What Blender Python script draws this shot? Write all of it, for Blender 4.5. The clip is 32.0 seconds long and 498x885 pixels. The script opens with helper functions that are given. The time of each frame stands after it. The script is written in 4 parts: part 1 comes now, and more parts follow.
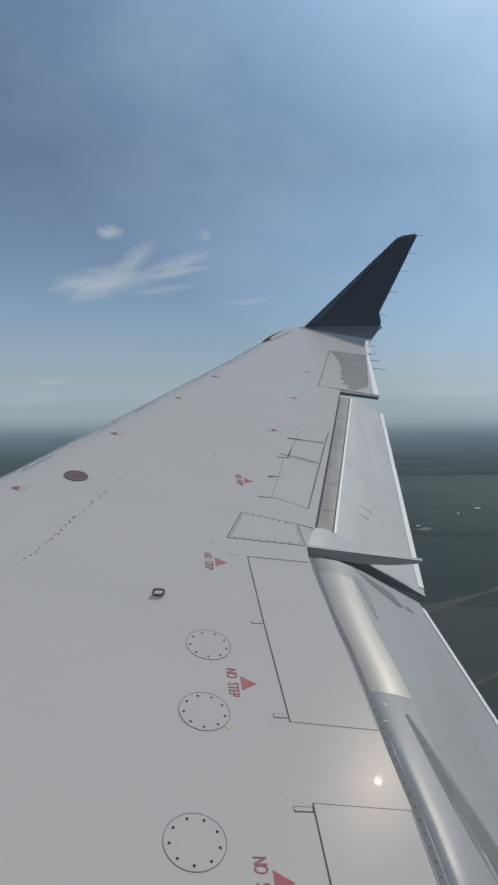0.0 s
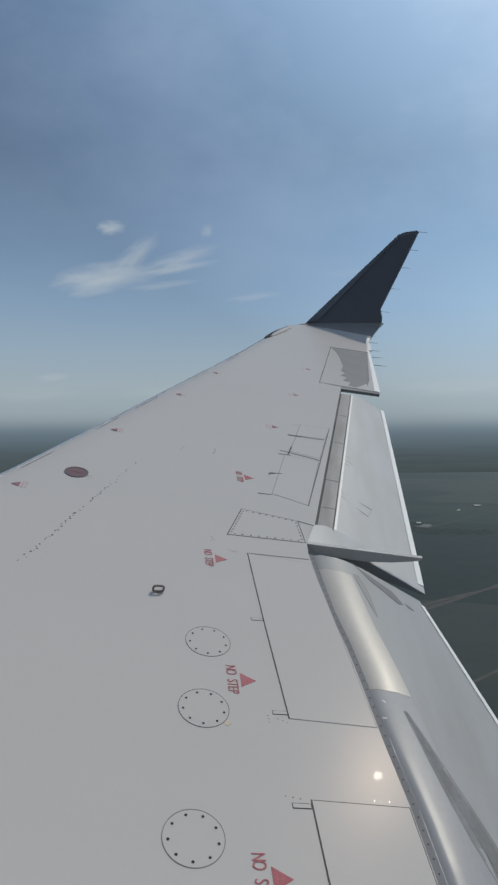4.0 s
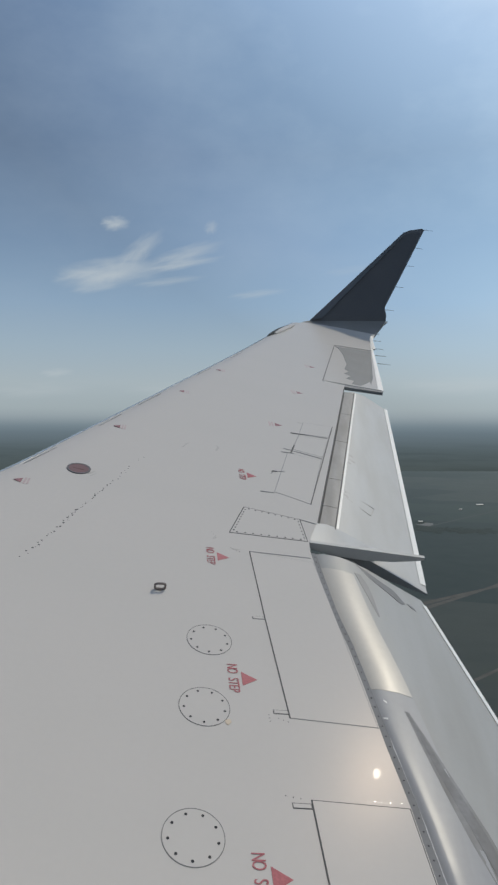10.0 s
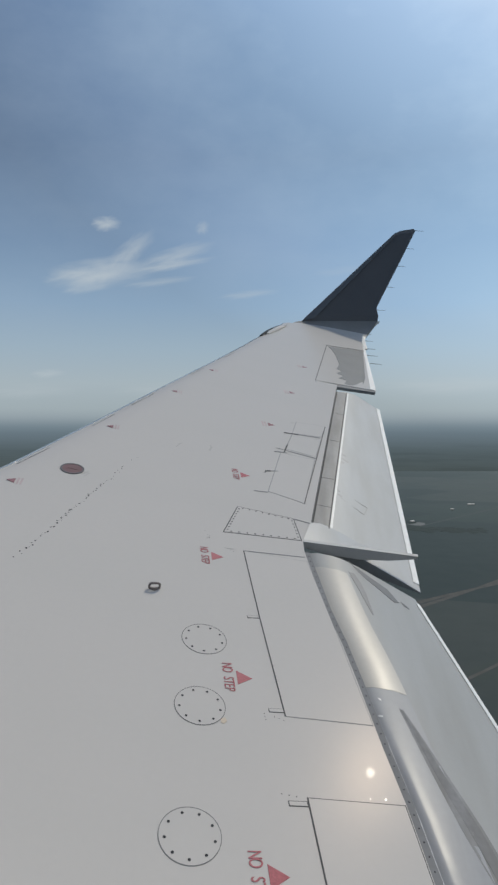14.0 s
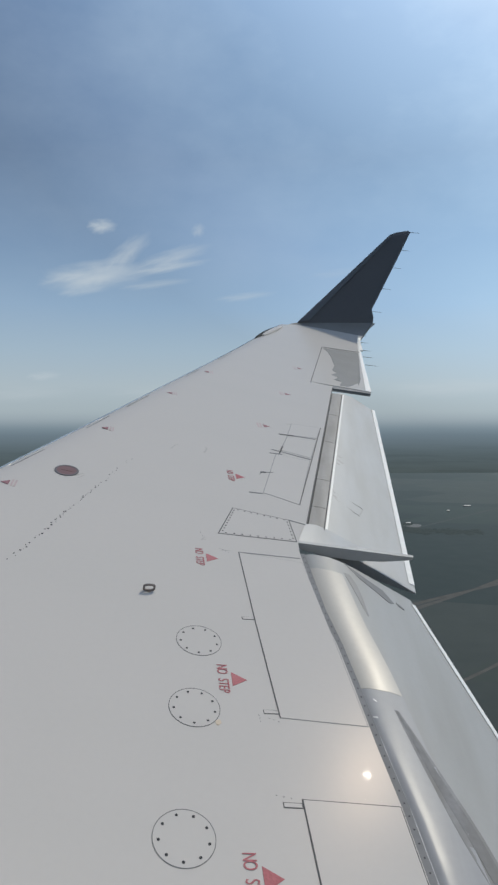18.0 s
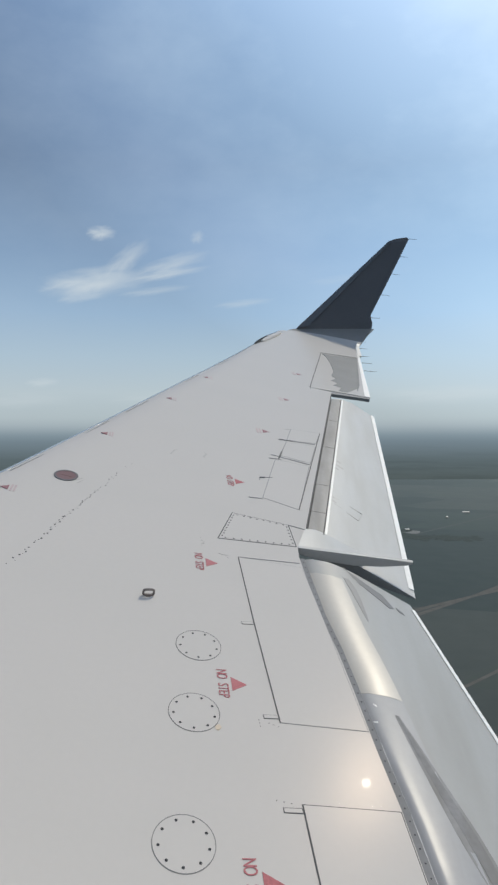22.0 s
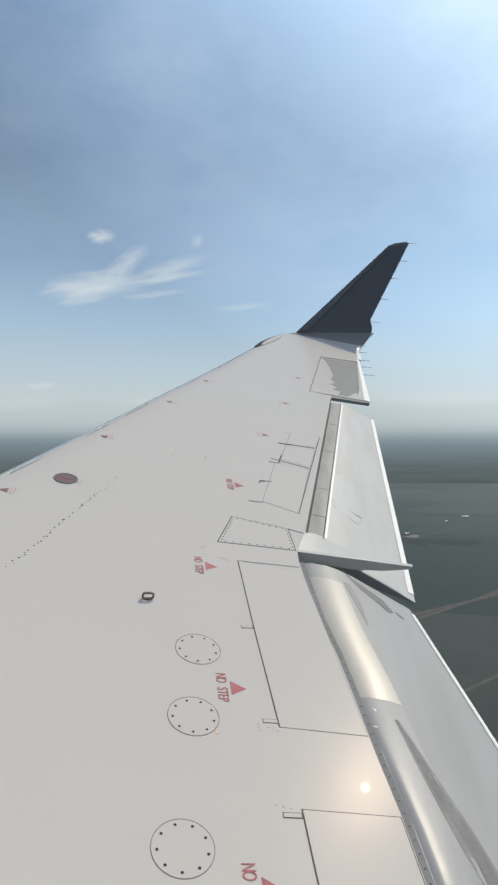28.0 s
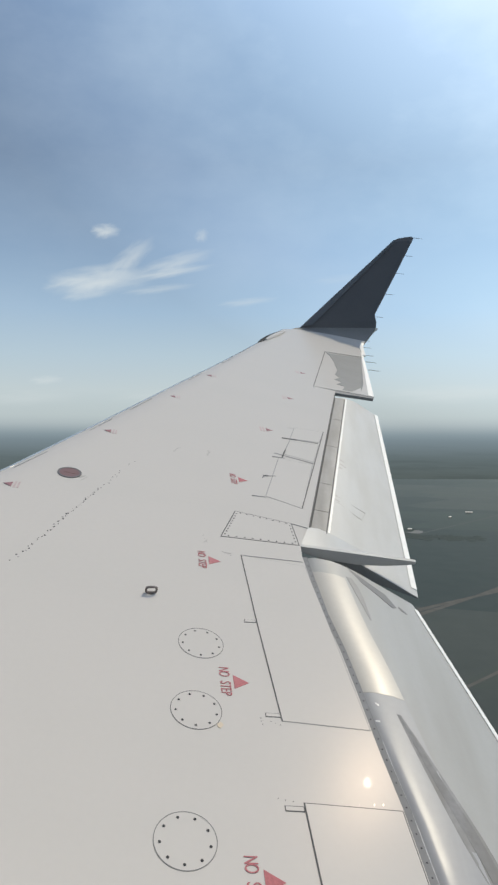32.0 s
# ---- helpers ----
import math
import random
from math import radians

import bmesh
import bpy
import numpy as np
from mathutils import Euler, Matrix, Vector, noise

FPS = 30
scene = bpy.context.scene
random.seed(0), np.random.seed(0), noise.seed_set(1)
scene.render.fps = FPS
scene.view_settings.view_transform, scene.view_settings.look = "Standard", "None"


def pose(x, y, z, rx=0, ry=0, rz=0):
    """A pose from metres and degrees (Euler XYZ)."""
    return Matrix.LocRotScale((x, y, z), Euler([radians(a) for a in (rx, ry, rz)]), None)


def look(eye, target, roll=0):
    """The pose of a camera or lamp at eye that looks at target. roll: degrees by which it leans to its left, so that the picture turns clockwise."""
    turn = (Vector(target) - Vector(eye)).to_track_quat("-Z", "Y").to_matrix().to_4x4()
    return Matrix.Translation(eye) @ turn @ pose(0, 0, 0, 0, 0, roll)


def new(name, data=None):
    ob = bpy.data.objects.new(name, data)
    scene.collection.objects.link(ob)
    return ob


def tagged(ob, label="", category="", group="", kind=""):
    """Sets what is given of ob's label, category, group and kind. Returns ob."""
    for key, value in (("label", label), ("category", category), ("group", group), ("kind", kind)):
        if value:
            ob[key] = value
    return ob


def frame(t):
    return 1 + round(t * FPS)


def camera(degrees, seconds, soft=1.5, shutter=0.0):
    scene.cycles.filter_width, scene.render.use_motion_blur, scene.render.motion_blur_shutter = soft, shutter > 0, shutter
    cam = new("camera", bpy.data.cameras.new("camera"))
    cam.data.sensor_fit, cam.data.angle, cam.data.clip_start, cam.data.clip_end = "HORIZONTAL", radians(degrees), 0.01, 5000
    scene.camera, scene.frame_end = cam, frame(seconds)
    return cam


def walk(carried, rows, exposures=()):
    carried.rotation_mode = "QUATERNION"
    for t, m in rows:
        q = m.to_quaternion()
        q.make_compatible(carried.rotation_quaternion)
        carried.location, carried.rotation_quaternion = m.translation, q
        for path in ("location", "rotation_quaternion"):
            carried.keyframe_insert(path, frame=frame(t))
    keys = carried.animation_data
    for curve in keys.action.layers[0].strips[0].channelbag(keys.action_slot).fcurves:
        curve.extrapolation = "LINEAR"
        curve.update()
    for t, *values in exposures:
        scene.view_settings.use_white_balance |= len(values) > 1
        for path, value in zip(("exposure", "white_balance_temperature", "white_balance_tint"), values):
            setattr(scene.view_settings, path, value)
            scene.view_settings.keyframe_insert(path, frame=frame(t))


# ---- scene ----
ALTITUDE = 330.0
cam = camera(40.0, 32.0, soft=2.5)
EYE = (0.399, -0.680, 1.506)
# how the aircraft, and the camera in it, lies in the air: a shallow bank, nose level
ATTITUDE = Matrix.Translation((0, 0, ALTITUDE)) @ Matrix.Translation(EYE) @ pose(0, 0, 0, -4.073, -1.978, -0.040) @ Matrix.Translation(-Vector(EYE))
PATH = (
    (0, 0.408, -0.687, 1.514, 93.22, 2.44, 0.98),
    (0.5, 0.409, -0.687, 1.515, 93.07, 2.52, 0.99),
    (1, 0.409, -0.688, 1.515, 93.22, 2.53, 1.03),
    (1.5, 0.409, -0.688, 1.516, 92.95, 2.51, 0.99),
    (2, 0.409, -0.688, 1.517, 92.95, 2.38, 0.97),
    (2.5, 0.410, -0.687, 1.517, 93.12, 2.33, 0.98),
    (3, 0.410, -0.687, 1.518, 93.05, 2.26, 1.00),
    (3.5, 0.410, -0.687, 1.518, 92.84, 2.21, 1.01),
    (5.5, 0.410, -0.683, 1.517, 93.22, 2.22, 1.15),
    (6, 0.411, -0.682, 1.517, 92.87, 2.18, 1.17),
    (6.5, 0.411, -0.682, 1.518, 92.85, 2.15, 1.20),
    (7, 0.412, -0.681, 1.518, 92.74, 2.04, 1.19),
    (7.5, 0.412, -0.680, 1.519, 93.06, 2.14, 1.22),
    (8, 0.412, -0.679, 1.519, 93.20, 2.08, 1.29),
    (8.5, 0.411, -0.678, 1.520, 92.84, 2.00, 1.25),
    (9, 0.410, -0.678, 1.521, 92.69, 2.01, 1.24),
    (9.5, 0.409, -0.677, 1.522, 92.70, 1.89, 1.25),
    (10, 0.407, -0.677, 1.523, 92.66, 1.69, 1.21),
    (10.5, 0.405, -0.677, 1.523, 92.66, 1.69, 1.15),
    (11, 0.403, -0.678, 1.522, 92.68, 1.55, 1.13),
    (11.5, 0.401, -0.678, 1.521, 92.76, 1.64, 1.03),
    (12, 0.400, -0.679, 1.520, 92.80, 1.67, 0.93),
    (12.5, 0.399, -0.679, 1.519, 92.90, 1.90, 0.77),
    (13, 0.398, -0.680, 1.518, 92.96, 1.93, 0.75),
    (13.5, 0.398, -0.680, 1.518, 92.67, 1.79, 0.62),
    (14, 0.398, -0.681, 1.518, 92.68, 1.90, 0.55),
    (14.5, 0.399, -0.681, 1.518, 93.20, 1.86, 0.55),
    (16.5, 0.405, -0.676, 1.515, 92.68, 2.03, 0.48),
    (17, 0.406, -0.675, 1.514, 92.89, 2.05, 0.47),
    (17.5, 0.405, -0.676, 1.514, 92.75, 2.03, 0.29),
    (18, 0.405, -0.676, 1.513, 92.85, 2.05, 0.24),
    (18.5, 0.404, -0.677, 1.512, 93.06, 2.03, 0.19),
    (19, 0.403, -0.677, 1.510, 93.03, 2.04, 0.21),
    (19.5, 0.402, -0.677, 1.509, 93.12, 2.02, 0.20),
    (20, 0.402, -0.677, 1.507, 93.22, 2.02, 0.19),
    (20.5, 0.401, -0.677, 1.506, 93.15, 2.01, 0.18),
    (21, 0.401, -0.677, 1.505, 93.32, 1.97, 0.18),
    (21.5, 0.401, -0.677, 1.505, 93.40, 1.96, 0.18),
    (22, 0.401, -0.677, 1.505, 93.38, 2.05, 0.14),
    (22.5, 0.401, -0.677, 1.505, 93.59, 2.00, 0.07),
    (23, 0.401, -0.677, 1.506, 93.29, 1.89, -0.07),
    (23.5, 0.402, -0.677, 1.506, 93.58, 1.95, -0.16),
    (24, 0.402, -0.678, 1.507, 93.67, 1.90, -0.21),
    (24.5, 0.402, -0.678, 1.507, 93.50, 1.86, -0.20),
    (25, 0.402, -0.678, 1.507, 93.41, 1.84, -0.18),
    (25.5, 0.402, -0.678, 1.506, 93.47, 1.86, -0.13),
    (27.5, 0.399, -0.678, 1.505, 93.67, 1.95, 0.08),
    (28, 0.399, -0.677, 1.505, 93.68, 1.90, 0.09),
    (28.5, 0.399, -0.677, 1.504, 93.41, 1.92, 0.09),
    (29, 0.399, -0.676, 1.504, 93.21, 1.78, 0.10),
    (29.5, 0.399, -0.676, 1.503, 92.93, 1.67, 0.11),
    (30, 0.399, -0.676, 1.503, 93.10, 1.65, 0.16),
    (30.5, 0.399, -0.676, 1.503, 93.38, 1.71, 0.23),
    (31, 0.399, -0.676, 1.503, 93.58, 1.69, 0.30),
    (31.5, 0.399, -0.676, 1.503, 93.60, 1.77, 0.32),
    (32, 0.399, -0.676, 1.503, 93.28, 1.69, 0.38),
)
EXPOSURES = (
    (0.0, -0.70, 6300, 5), (3.5, -0.70, 6350, 5), (9.0, -0.56, 6600, 5), (13.0, -0.55, 6550, 5),
    (16.5, -0.50, 6450, 5), (18.0, -0.44, 6450, 5), (20.0, -0.34, 6500, 5), (24.0, -0.16, 6700, 5), (32.0, -0.10, 6900, 5),
)
walk(cam, [(t, ATTITUDE @ pose(*row)) for t, *row in PATH], EXPOSURES)

# ---- light ----
SUN_DIR = Vector((0.428, 0.422, 0.799)).normalized()
sun = new("sun", bpy.data.lights.new("sun", "SUN"))
sun.data.energy, sun.data.angle, sun.data.color = 2.55, radians(0.6), (1.0, 0.90, 0.77)
sun.matrix_world = look(tuple(SUN_DIR * 50 + Vector((0, 0, ALTITUDE))), (0, 0, ALTITUDE))


def tree_of(owner):
    owner.use_nodes = True
    owner.node_tree.nodes.clear()
    return owner.node_tree


def node(nt, kind, ins=None):
    nd = nt.nodes.new(kind)
    for key, value in (ins or {}).items():
        if isinstance(value, bpy.types.NodeSocket):
            nt.links.new(value, nd.inputs[key])
        else:
            nd.inputs[key].default_value = value
    return nd


def ramp(nt, fac, stops, interpolation="LINEAR"):
    nd = node(nt, "ShaderNodeValToRGB", {0: fac})
    el = nd.color_ramp.elements
    nd.color_ramp.interpolation = interpolation
    while len(el) < len(stops):
        el.new(0.5)
    for e, (p, c) in zip(el, stops):
        e.position = p
        e.color = (c, c, c, 1) if isinstance(c, (int, float)) else (*c, 1)
    return nd.outputs[0]


def mixc(nt, fac, a, b, blend="MIX"):
    nd = nt.nodes.new("ShaderNodeMix")
    nd.data_type, nd.blend_type = "RGBA", blend
    for key, value in ((0, fac), (6, a), (7, b)):
        if isinstance(value, bpy.types.NodeSocket):
            nt.links.new(value, nd.inputs[key])
        elif key == 0:
            nd.inputs[key].default_value = value
        else:
            nd.inputs[key].default_value = (*value, 1)
    return nd.outputs[2]


world = bpy.data.worlds.new("sky")
scene.world = world
nt = tree_of(world)
sky = node(nt, "ShaderNodeTexSky")
sky.sky_type, sky.sun_disc = "NISHITA", False
sky.sun_elevation, sky.sun_rotation = math.asin(SUN_DIR.z), math.atan2(SUN_DIR.x, SUN_DIR.y)
sky.altitude, sky.air_density, sky.dust_density, sky.ozone_density = 600, 1.0, 1.2, 2.0
coord = node(nt, "ShaderNodeTexCoord")
height = node(nt, "ShaderNodeSeparateXYZ", {0: coord.outputs["Generated"]}).outputs["Z"]
level = node(nt, "ShaderNodeMapRange", {0: height, 1: -0.1, 2: 0.9}).outputs[0]
# humid air: blue-grey over the far land, pale at the horizon, clearing upwards
air = ramp(nt, level, [
    (0.0, (0.72, 0.94, 1.08)), (0.035, (0.92, 1.14, 1.20)), (0.065, (1.15, 1.49, 1.70)), (0.09, (1.85, 2.40, 2.92)), (0.099, (2.4, 3.05, 3.65)), (0.112, (3.9, 4.55, 5.15)), (0.123, (4.6, 5.3, 5.85)),
    (0.16, (5.1, 5.9, 6.6)), (0.21, (4.4, 5.6, 6.9)), (0.27, (3.45, 4.85, 6.8)), (0.35, (2.55, 3.7, 5.6)), (0.46, (1.85, 2.65, 4.15)), (0.6, (1.55, 2.2, 3.45)), (1.0, (1.6, 2.4, 4.0))])
amount = ramp(nt, level, [(0.0, 1.0), (0.46, 0.95), (0.7, 0.3), (1.0, 0.1)])
veil = node(nt, "ShaderNodeTexNoise", {"Vector": node(nt, "ShaderNodeMapping", {"Vector": coord.outputs["Generated"], "Scale": (1.5, 1.5, 2.6)}).outputs[0], "Scale": 2.2, "Detail": 6.0, "Roughness": 0.6})
veil_amount = ramp(nt, veil.outputs[0], [(0.42, 0.0), (0.75, 0.22)])
tone = mixc(nt, amount, sky.outputs[0], air)
veil_amount = node(nt, "ShaderNodeMath", {0: veil_amount, 1: ramp(nt, level, [(0.10, 0.0), (0.24, 1.0)])})
veil_amount.operation = "MULTIPLY"
tone = mixc(nt, veil_amount.outputs[0], tone, (4.6, 5.5, 7.0))
# the far land under the haze: long low belts of wood and field
belts = node(nt, "ShaderNodeTexNoise", {"Vector": node(nt, "ShaderNodeMapping", {"Vector": coord.outputs["Generated"], "Scale": (9.0, 9.0, 190.0)}).outputs[0], "Scale": 1.0, "Detail": 5.0, "Roughness": 0.62})
tone = mixc(nt, ramp(nt, level, [(0.0, 1.0), (0.06, 0.8), (0.088, 0.0)]), tone, mixc(nt, 1.0, tone, ramp(nt, belts.outputs[0], [(0.35, 0.88), (0.5, 1.0), (0.65, 1.05)]), "MULTIPLY"))
# the sky brightens towards the sun, which stands above and beside the view
toward = node(nt, "ShaderNodeVectorMath", {0: coord.outputs["Generated"], 1: tuple(SUN_DIR)})
toward.operation = "DOT_PRODUCT"
aureole = ramp(nt, toward.outputs["Value"], [(0.0, 1.0), (0.52, 1.0), (0.63, (1.26, 1.28, 1.29)), (0.74, (1.72, 1.74, 1.66)), (0.845, (2.7, 2.65, 2.4)), (0.93, (3.0, 2.8, 2.5)), (1.0, (3.2, 3.0, 2.6))])
tone = mixc(nt, ramp(nt, level, [(0.0, 0.9), (0.085, 0.6), (0.12, 1.0)]), tone, mixc(nt, 1.0, tone, aureole, "MULTIPLY"))
# thin high cloud: wisps and a small puff, soft at their edges, drawn out by the wind
axes = node(nt, "ShaderNodeSeparateXYZ", {0: coord.outputs["Generated"]})


def calc(op, a, b=0.0, c=0.0):
    nd = nt.nodes.new("ShaderNodeMath")
    nd.operation = op
    for k, v in enumerate((a, b, c)):
        if isinstance(v, bpy.types.NodeSocket):
            nt.links.new(v, nd.inputs[k])
        else:
            nd.inputs[k].default_value = v
    return nd.outputs[0]


ahead = calc("MAXIMUM", axes.outputs["Y"], 0.05)
across, above = calc("DIVIDE", axes.outputs["X"], ahead), calc("DIVIDE", axes.outputs["Z"], ahead)
plane = node(nt, "ShaderNodeCombineXYZ", {0: across, 1: above}).outputs[0]
WISPS = (
    (-0.224, 0.221, 0.09, 0.027, 8, 0.74), (-0.11, 0.248, 0.063, 0.015, 17, 0.48), (-0.118, 0.233, 0.069, 0.008, 10, 0.54),
    (-0.176, 0.256, 0.046, 0.018, 39, 0.48), (-0.074, 0.287, 0.013, 0.011, 60, 0.34), (-0.136, 0.209, 0.062, 0.007, 7, 0.32),
    (-0.245, 0.199, 0.038, 0.008, 9, 0.26), (-0.214, 0.293, 0.025, 0.013, 2, 0.7), (-0.006, 0.191, 0.05, 0.007, 7, 0.3),
    (0.13, 0.225, 0.05, 0.008, 8, 0.12), (0.1, 0.066, 0.035, 0.01, 3, 0.4), (-0.3, 0.076, 0.03, 0.008, 4, 0.35),
    (-0.09, 0.07, 0.025, 0.007, 3, 0.3), (-0.1, 0.052, 0.12, 0.014, 2, 0.22), (0.3, 0.058, 0.12, 0.016, 2, 0.28),
    (-0.33, 0.05, 0.09, 0.014, 2, 0.2),
)
for u0, v0, long_, tall, lean, dense in WISPS:
    turned = node(nt, "ShaderNodeMapping", {"Vector": plane, "Location": (u0, v0, 0), "Rotation": (0, 0, radians(lean)), "Scale": (long_, tall, 1)})
    turned.vector_type = "TEXTURE"
    grain_ = node(nt, "ShaderNodeTexNoise", {"Vector": turned.outputs[0], "Scale": 1.3, "Detail": 4.0, "Roughness": 0.5, "Distortion": 0.3})
    bent = node(nt, "ShaderNodeVectorMath", {0: turned.outputs[0], 1: grain_.outputs["Color"]})
    bent.operation = "ADD"
    far = node(nt, "ShaderNodeVectorMath", {0: bent.outputs[0], 1: (0.5, 0.5, 0.5)})
    far.operation = "SUBTRACT"
    flat_ = node(nt, "ShaderNodeVectorMath", {0: far.outputs[0], 1: (1, 1, 0)})
    flat_.operation = "MULTIPLY"
    reach_ = node(nt, "ShaderNodeVectorMath", {0: flat_.outputs[0]})
    reach_.operation = "LENGTH"
    soft_edge = node(nt, "ShaderNodeMapRange", {0: reach_.outputs["Value"], 1: 1.0, 2: 0.1, 3: 0.0, 4: dense})
    soft_edge.interpolation_type = "SMOOTHSTEP"
    body = calc("MULTIPLY", soft_edge.outputs[0], node(nt, "ShaderNodeMapRange", {0: grain_.outputs[0], 1: 0.3, 2: 0.65, 3: 0.6, 4: 1.0}).outputs[0])
    body = calc("MULTIPLY", body, calc("GREATER_THAN", axes.outputs["Y"], 0.06))
    tone = mixc(nt, body, tone, (7.0, 7.5, 8.1))
back = node(nt, "ShaderNodeBackground", {"Color": tone, "Strength": 0.112})
node(nt, "ShaderNodeOutputWorld", {"Surface": back.outputs[0]})


# ---- materials ----
def material(name, colour, rough=0.5, metal=0.0, grain=0.06, stain=0.08, scale=40.0, streak=None, bump=0.0, coat=0.0, stain_tint=(0.8, 0.78, 0.74), spec=0.5, wave=0.0, spec_tint=(1, 1, 1), detail=4.0, vary=1.0):
    m = bpy.data.materials.new(name)
    t = tree_of(m)
    co = node(t, "ShaderNodeTexCoord").outputs["Object"]
    fine = node(t, "ShaderNodeTexNoise", {"Vector": co, "Scale": scale, "Detail": 5.0}).outputs[0]
    at = node(t, "ShaderNodeMapping", {"Vector": co, "Scale": streak or (1, 1, 1)}).outputs[0]
    wide = node(t, "ShaderNodeTexNoise", {"Vector": at, "Scale": 2.3, "Detail": detail, "Roughness": 0.5}).outputs[0]
    dark = tuple(c * (1 - grain) for c in colour)
    light = tuple(min(1, c * (1 + grain)) for c in colour)
    base = mixc(t, ramp(t, fine, [(0.3, 0.0), (0.7, 1.0)]), dark, light)
    worn = tuple(c * s for c, s in zip(colour, stain_tint))
    base = mixc(t, ramp(t, wide, [(0.3, 0.0), (0.8, min(1.0, stain * 6))], "EASE"), base, worn)
    r = node(t, "ShaderNodeMapRange", {0: wide, 1: 0.25, 2: 0.75, 3: max(0.03, rough - 0.03 * vary), 4: min(1, rough + 0.04 * vary)}).outputs[0]
    p = node(t, "ShaderNodeBsdfPrincipled", {"Base Color": base, "Roughness": r, "Metallic": metal, "Coat Weight": coat, "Coat Roughness": 0.023, "Specular IOR Level": spec, "Specular Tint": (*spec_tint, 1)})
    if bump or wave:
        h = node(t, "ShaderNodeBump", {"Height": fine, "Strength": min(1.0, bump), "Distance": 0.002})
        if wave:
            slow = node(t, "ShaderNodeTexNoise", {"Vector": co, "Scale": 3.0, "Detail": 2.0}).outputs[0]
            h2 = node(t, "ShaderNodeBump", {"Height": slow, "Strength": wave, "Distance": 0.02, "Normal": h.outputs[0]})
            h = h2
        t.links.new(h.outputs[0], p.inputs["Normal"])
    node(t, "ShaderNodeOutputMaterial", {"Surface": p.outputs[0]})
    return m


paint = material("wing_paint", (0.562, 0.534, 0.506), 0.215, grain=0.007, detail=1.0, vary=0.2, stain=0.02, stain_tint=(0.875, 0.91, 0.90), streak=(0.35, 1.2, 1), coat=0.0004, spec=0.019, spec_tint=(1.0, 0.62, 0.36))
# same finish as flap_paint on a darker base, for the inboard flap alone
inboard_flap_paint = material("inboard_flap_paint", (0.380, 0.375, 0.362), 0.42, grain=0.012, stain=0.10, streak=(3.0, 0.5, 1), coat=0.02, spec=0.34, wave=0.02)
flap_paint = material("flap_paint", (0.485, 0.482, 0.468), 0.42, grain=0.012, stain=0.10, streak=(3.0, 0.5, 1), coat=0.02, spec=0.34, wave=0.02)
panel_paint = material("panel_paint", (0.566, 0.538, 0.510), 0.215, grain=0.007, detail=1.0, vary=0.2, stain=0.02, stain_tint=(0.875, 0.91, 0.90), streak=(0.5, 1.3, 1), coat=0.0004, spec=0.019, spec_tint=(1.0, 0.62, 0.36))
# near-white; on trailing edge strips it carries the sunlit bevel's brightness
edge_paint = material("edge_paint", (0.80, 0.79, 0.76), 0.4, stain=0.04)
bare_metal = material("bare_metal", (0.52, 0.52, 0.52), 0.24, metal=0.9, grain=0.03, stain=0.1, streak=(0.6, 6, 1))
nose_cream = material("nose_cream", (0.48, 0.458, 0.420), 0.37, metal=0.05, spec=0.28, grain=0.02, stain=0.05, streak=(3, 0.6, 1))
wear_metal = material("wear_metal", (0.37, 0.37, 0.375), 0.34, spec=0.30, grain=0.02, stain=0.08, streak=(6, 0.5, 1), wave=0.22, stain_tint=(0.75, 0.75, 0.75))
# rubbed brighter towards the wing root, dull at its outer end
wear_nodes = wear_metal.node_tree
along = node(wear_nodes, "ShaderNodeSeparateXYZ", {0: node(wear_nodes, "ShaderNodeTexCoord").outputs["Object"]}).outputs["Y"]
gloss_run = node(wear_nodes, "ShaderNodeMapRange", {0: along, 1: 2.15, 2: 1.35, 3: 0.52, 4: 0.25}).outputs[0]
wear_nodes.links.new(gloss_run, next(n for n in wear_nodes.nodes if n.type == "BSDF_PRINCIPLED").inputs["Roughness"])
cove_metal = material("cove_metal", (0.235, 0.235, 0.235), 0.55, metal=0.15, stain=0.14, streak=(5, 0.8, 1), bump=0.1, stain_tint=(0.7, 0.68, 0.66))
polished = material("polished_metal", (0.75, 0.75, 0.76), 0.22, metal=0.8, grain=0.03, stain=0.1, wave=0.15)
sealant = material("sealant", (0.25, 0.25, 0.255), 0.8, spec=0.1, stain=0.14)
# the fence's shaded side face is put into this darker grey
fence_shade_grey = material("fence_shade_grey", (0.40, 0.405, 0.41), 0.55, grain=0.03, stain=0.08)
rib_shade = material("rib_shade", (0.21, 0.22, 0.23), 0.6, spec=0.2, stain=0.1)
joint = material("joint", (0.07, 0.07, 0.072), 0.7, stain=0.1)
faint_joint = material("faint_joint", (0.43, 0.415, 0.40), 0.6, stain=0.1)
ring_joint = material("ring_joint", (0.13, 0.128, 0.125), 0.7, grain=0.3, stain=0.25, scale=60, stain_tint=(2.2, 2.2, 2.2))
soft_joint = material("soft_joint", (0.27, 0.27, 0.27), 0.65, stain=0.1)
navy = material("navy_paint", (0.098, 0.094, 0.095), 0.42, grain=0.05, stain=0.1, coat=0.08, stain_tint=(1.2, 1.2, 1.18))
winglet_edge = material("winglet_edge", (0.135, 0.14, 0.15), 0.45, stain=0.1)
root_shadow_grey = material("root_shadow_grey", (0.235, 0.23, 0.225), 0.5, grain=0.03, stain=0.08, spec=0.2)
grey_patch = material("grey_patch", (0.225, 0.23, 0.233), 0.6, grain=0.03, stain=0.06, spec=0.15)
red = material("red_stencil", (0.40, 0.115, 0.13), 0.6, grain=0.2, stain=0.10, scale=120, stain_tint=(1.3, 2.2, 2.0), spec=0.2)
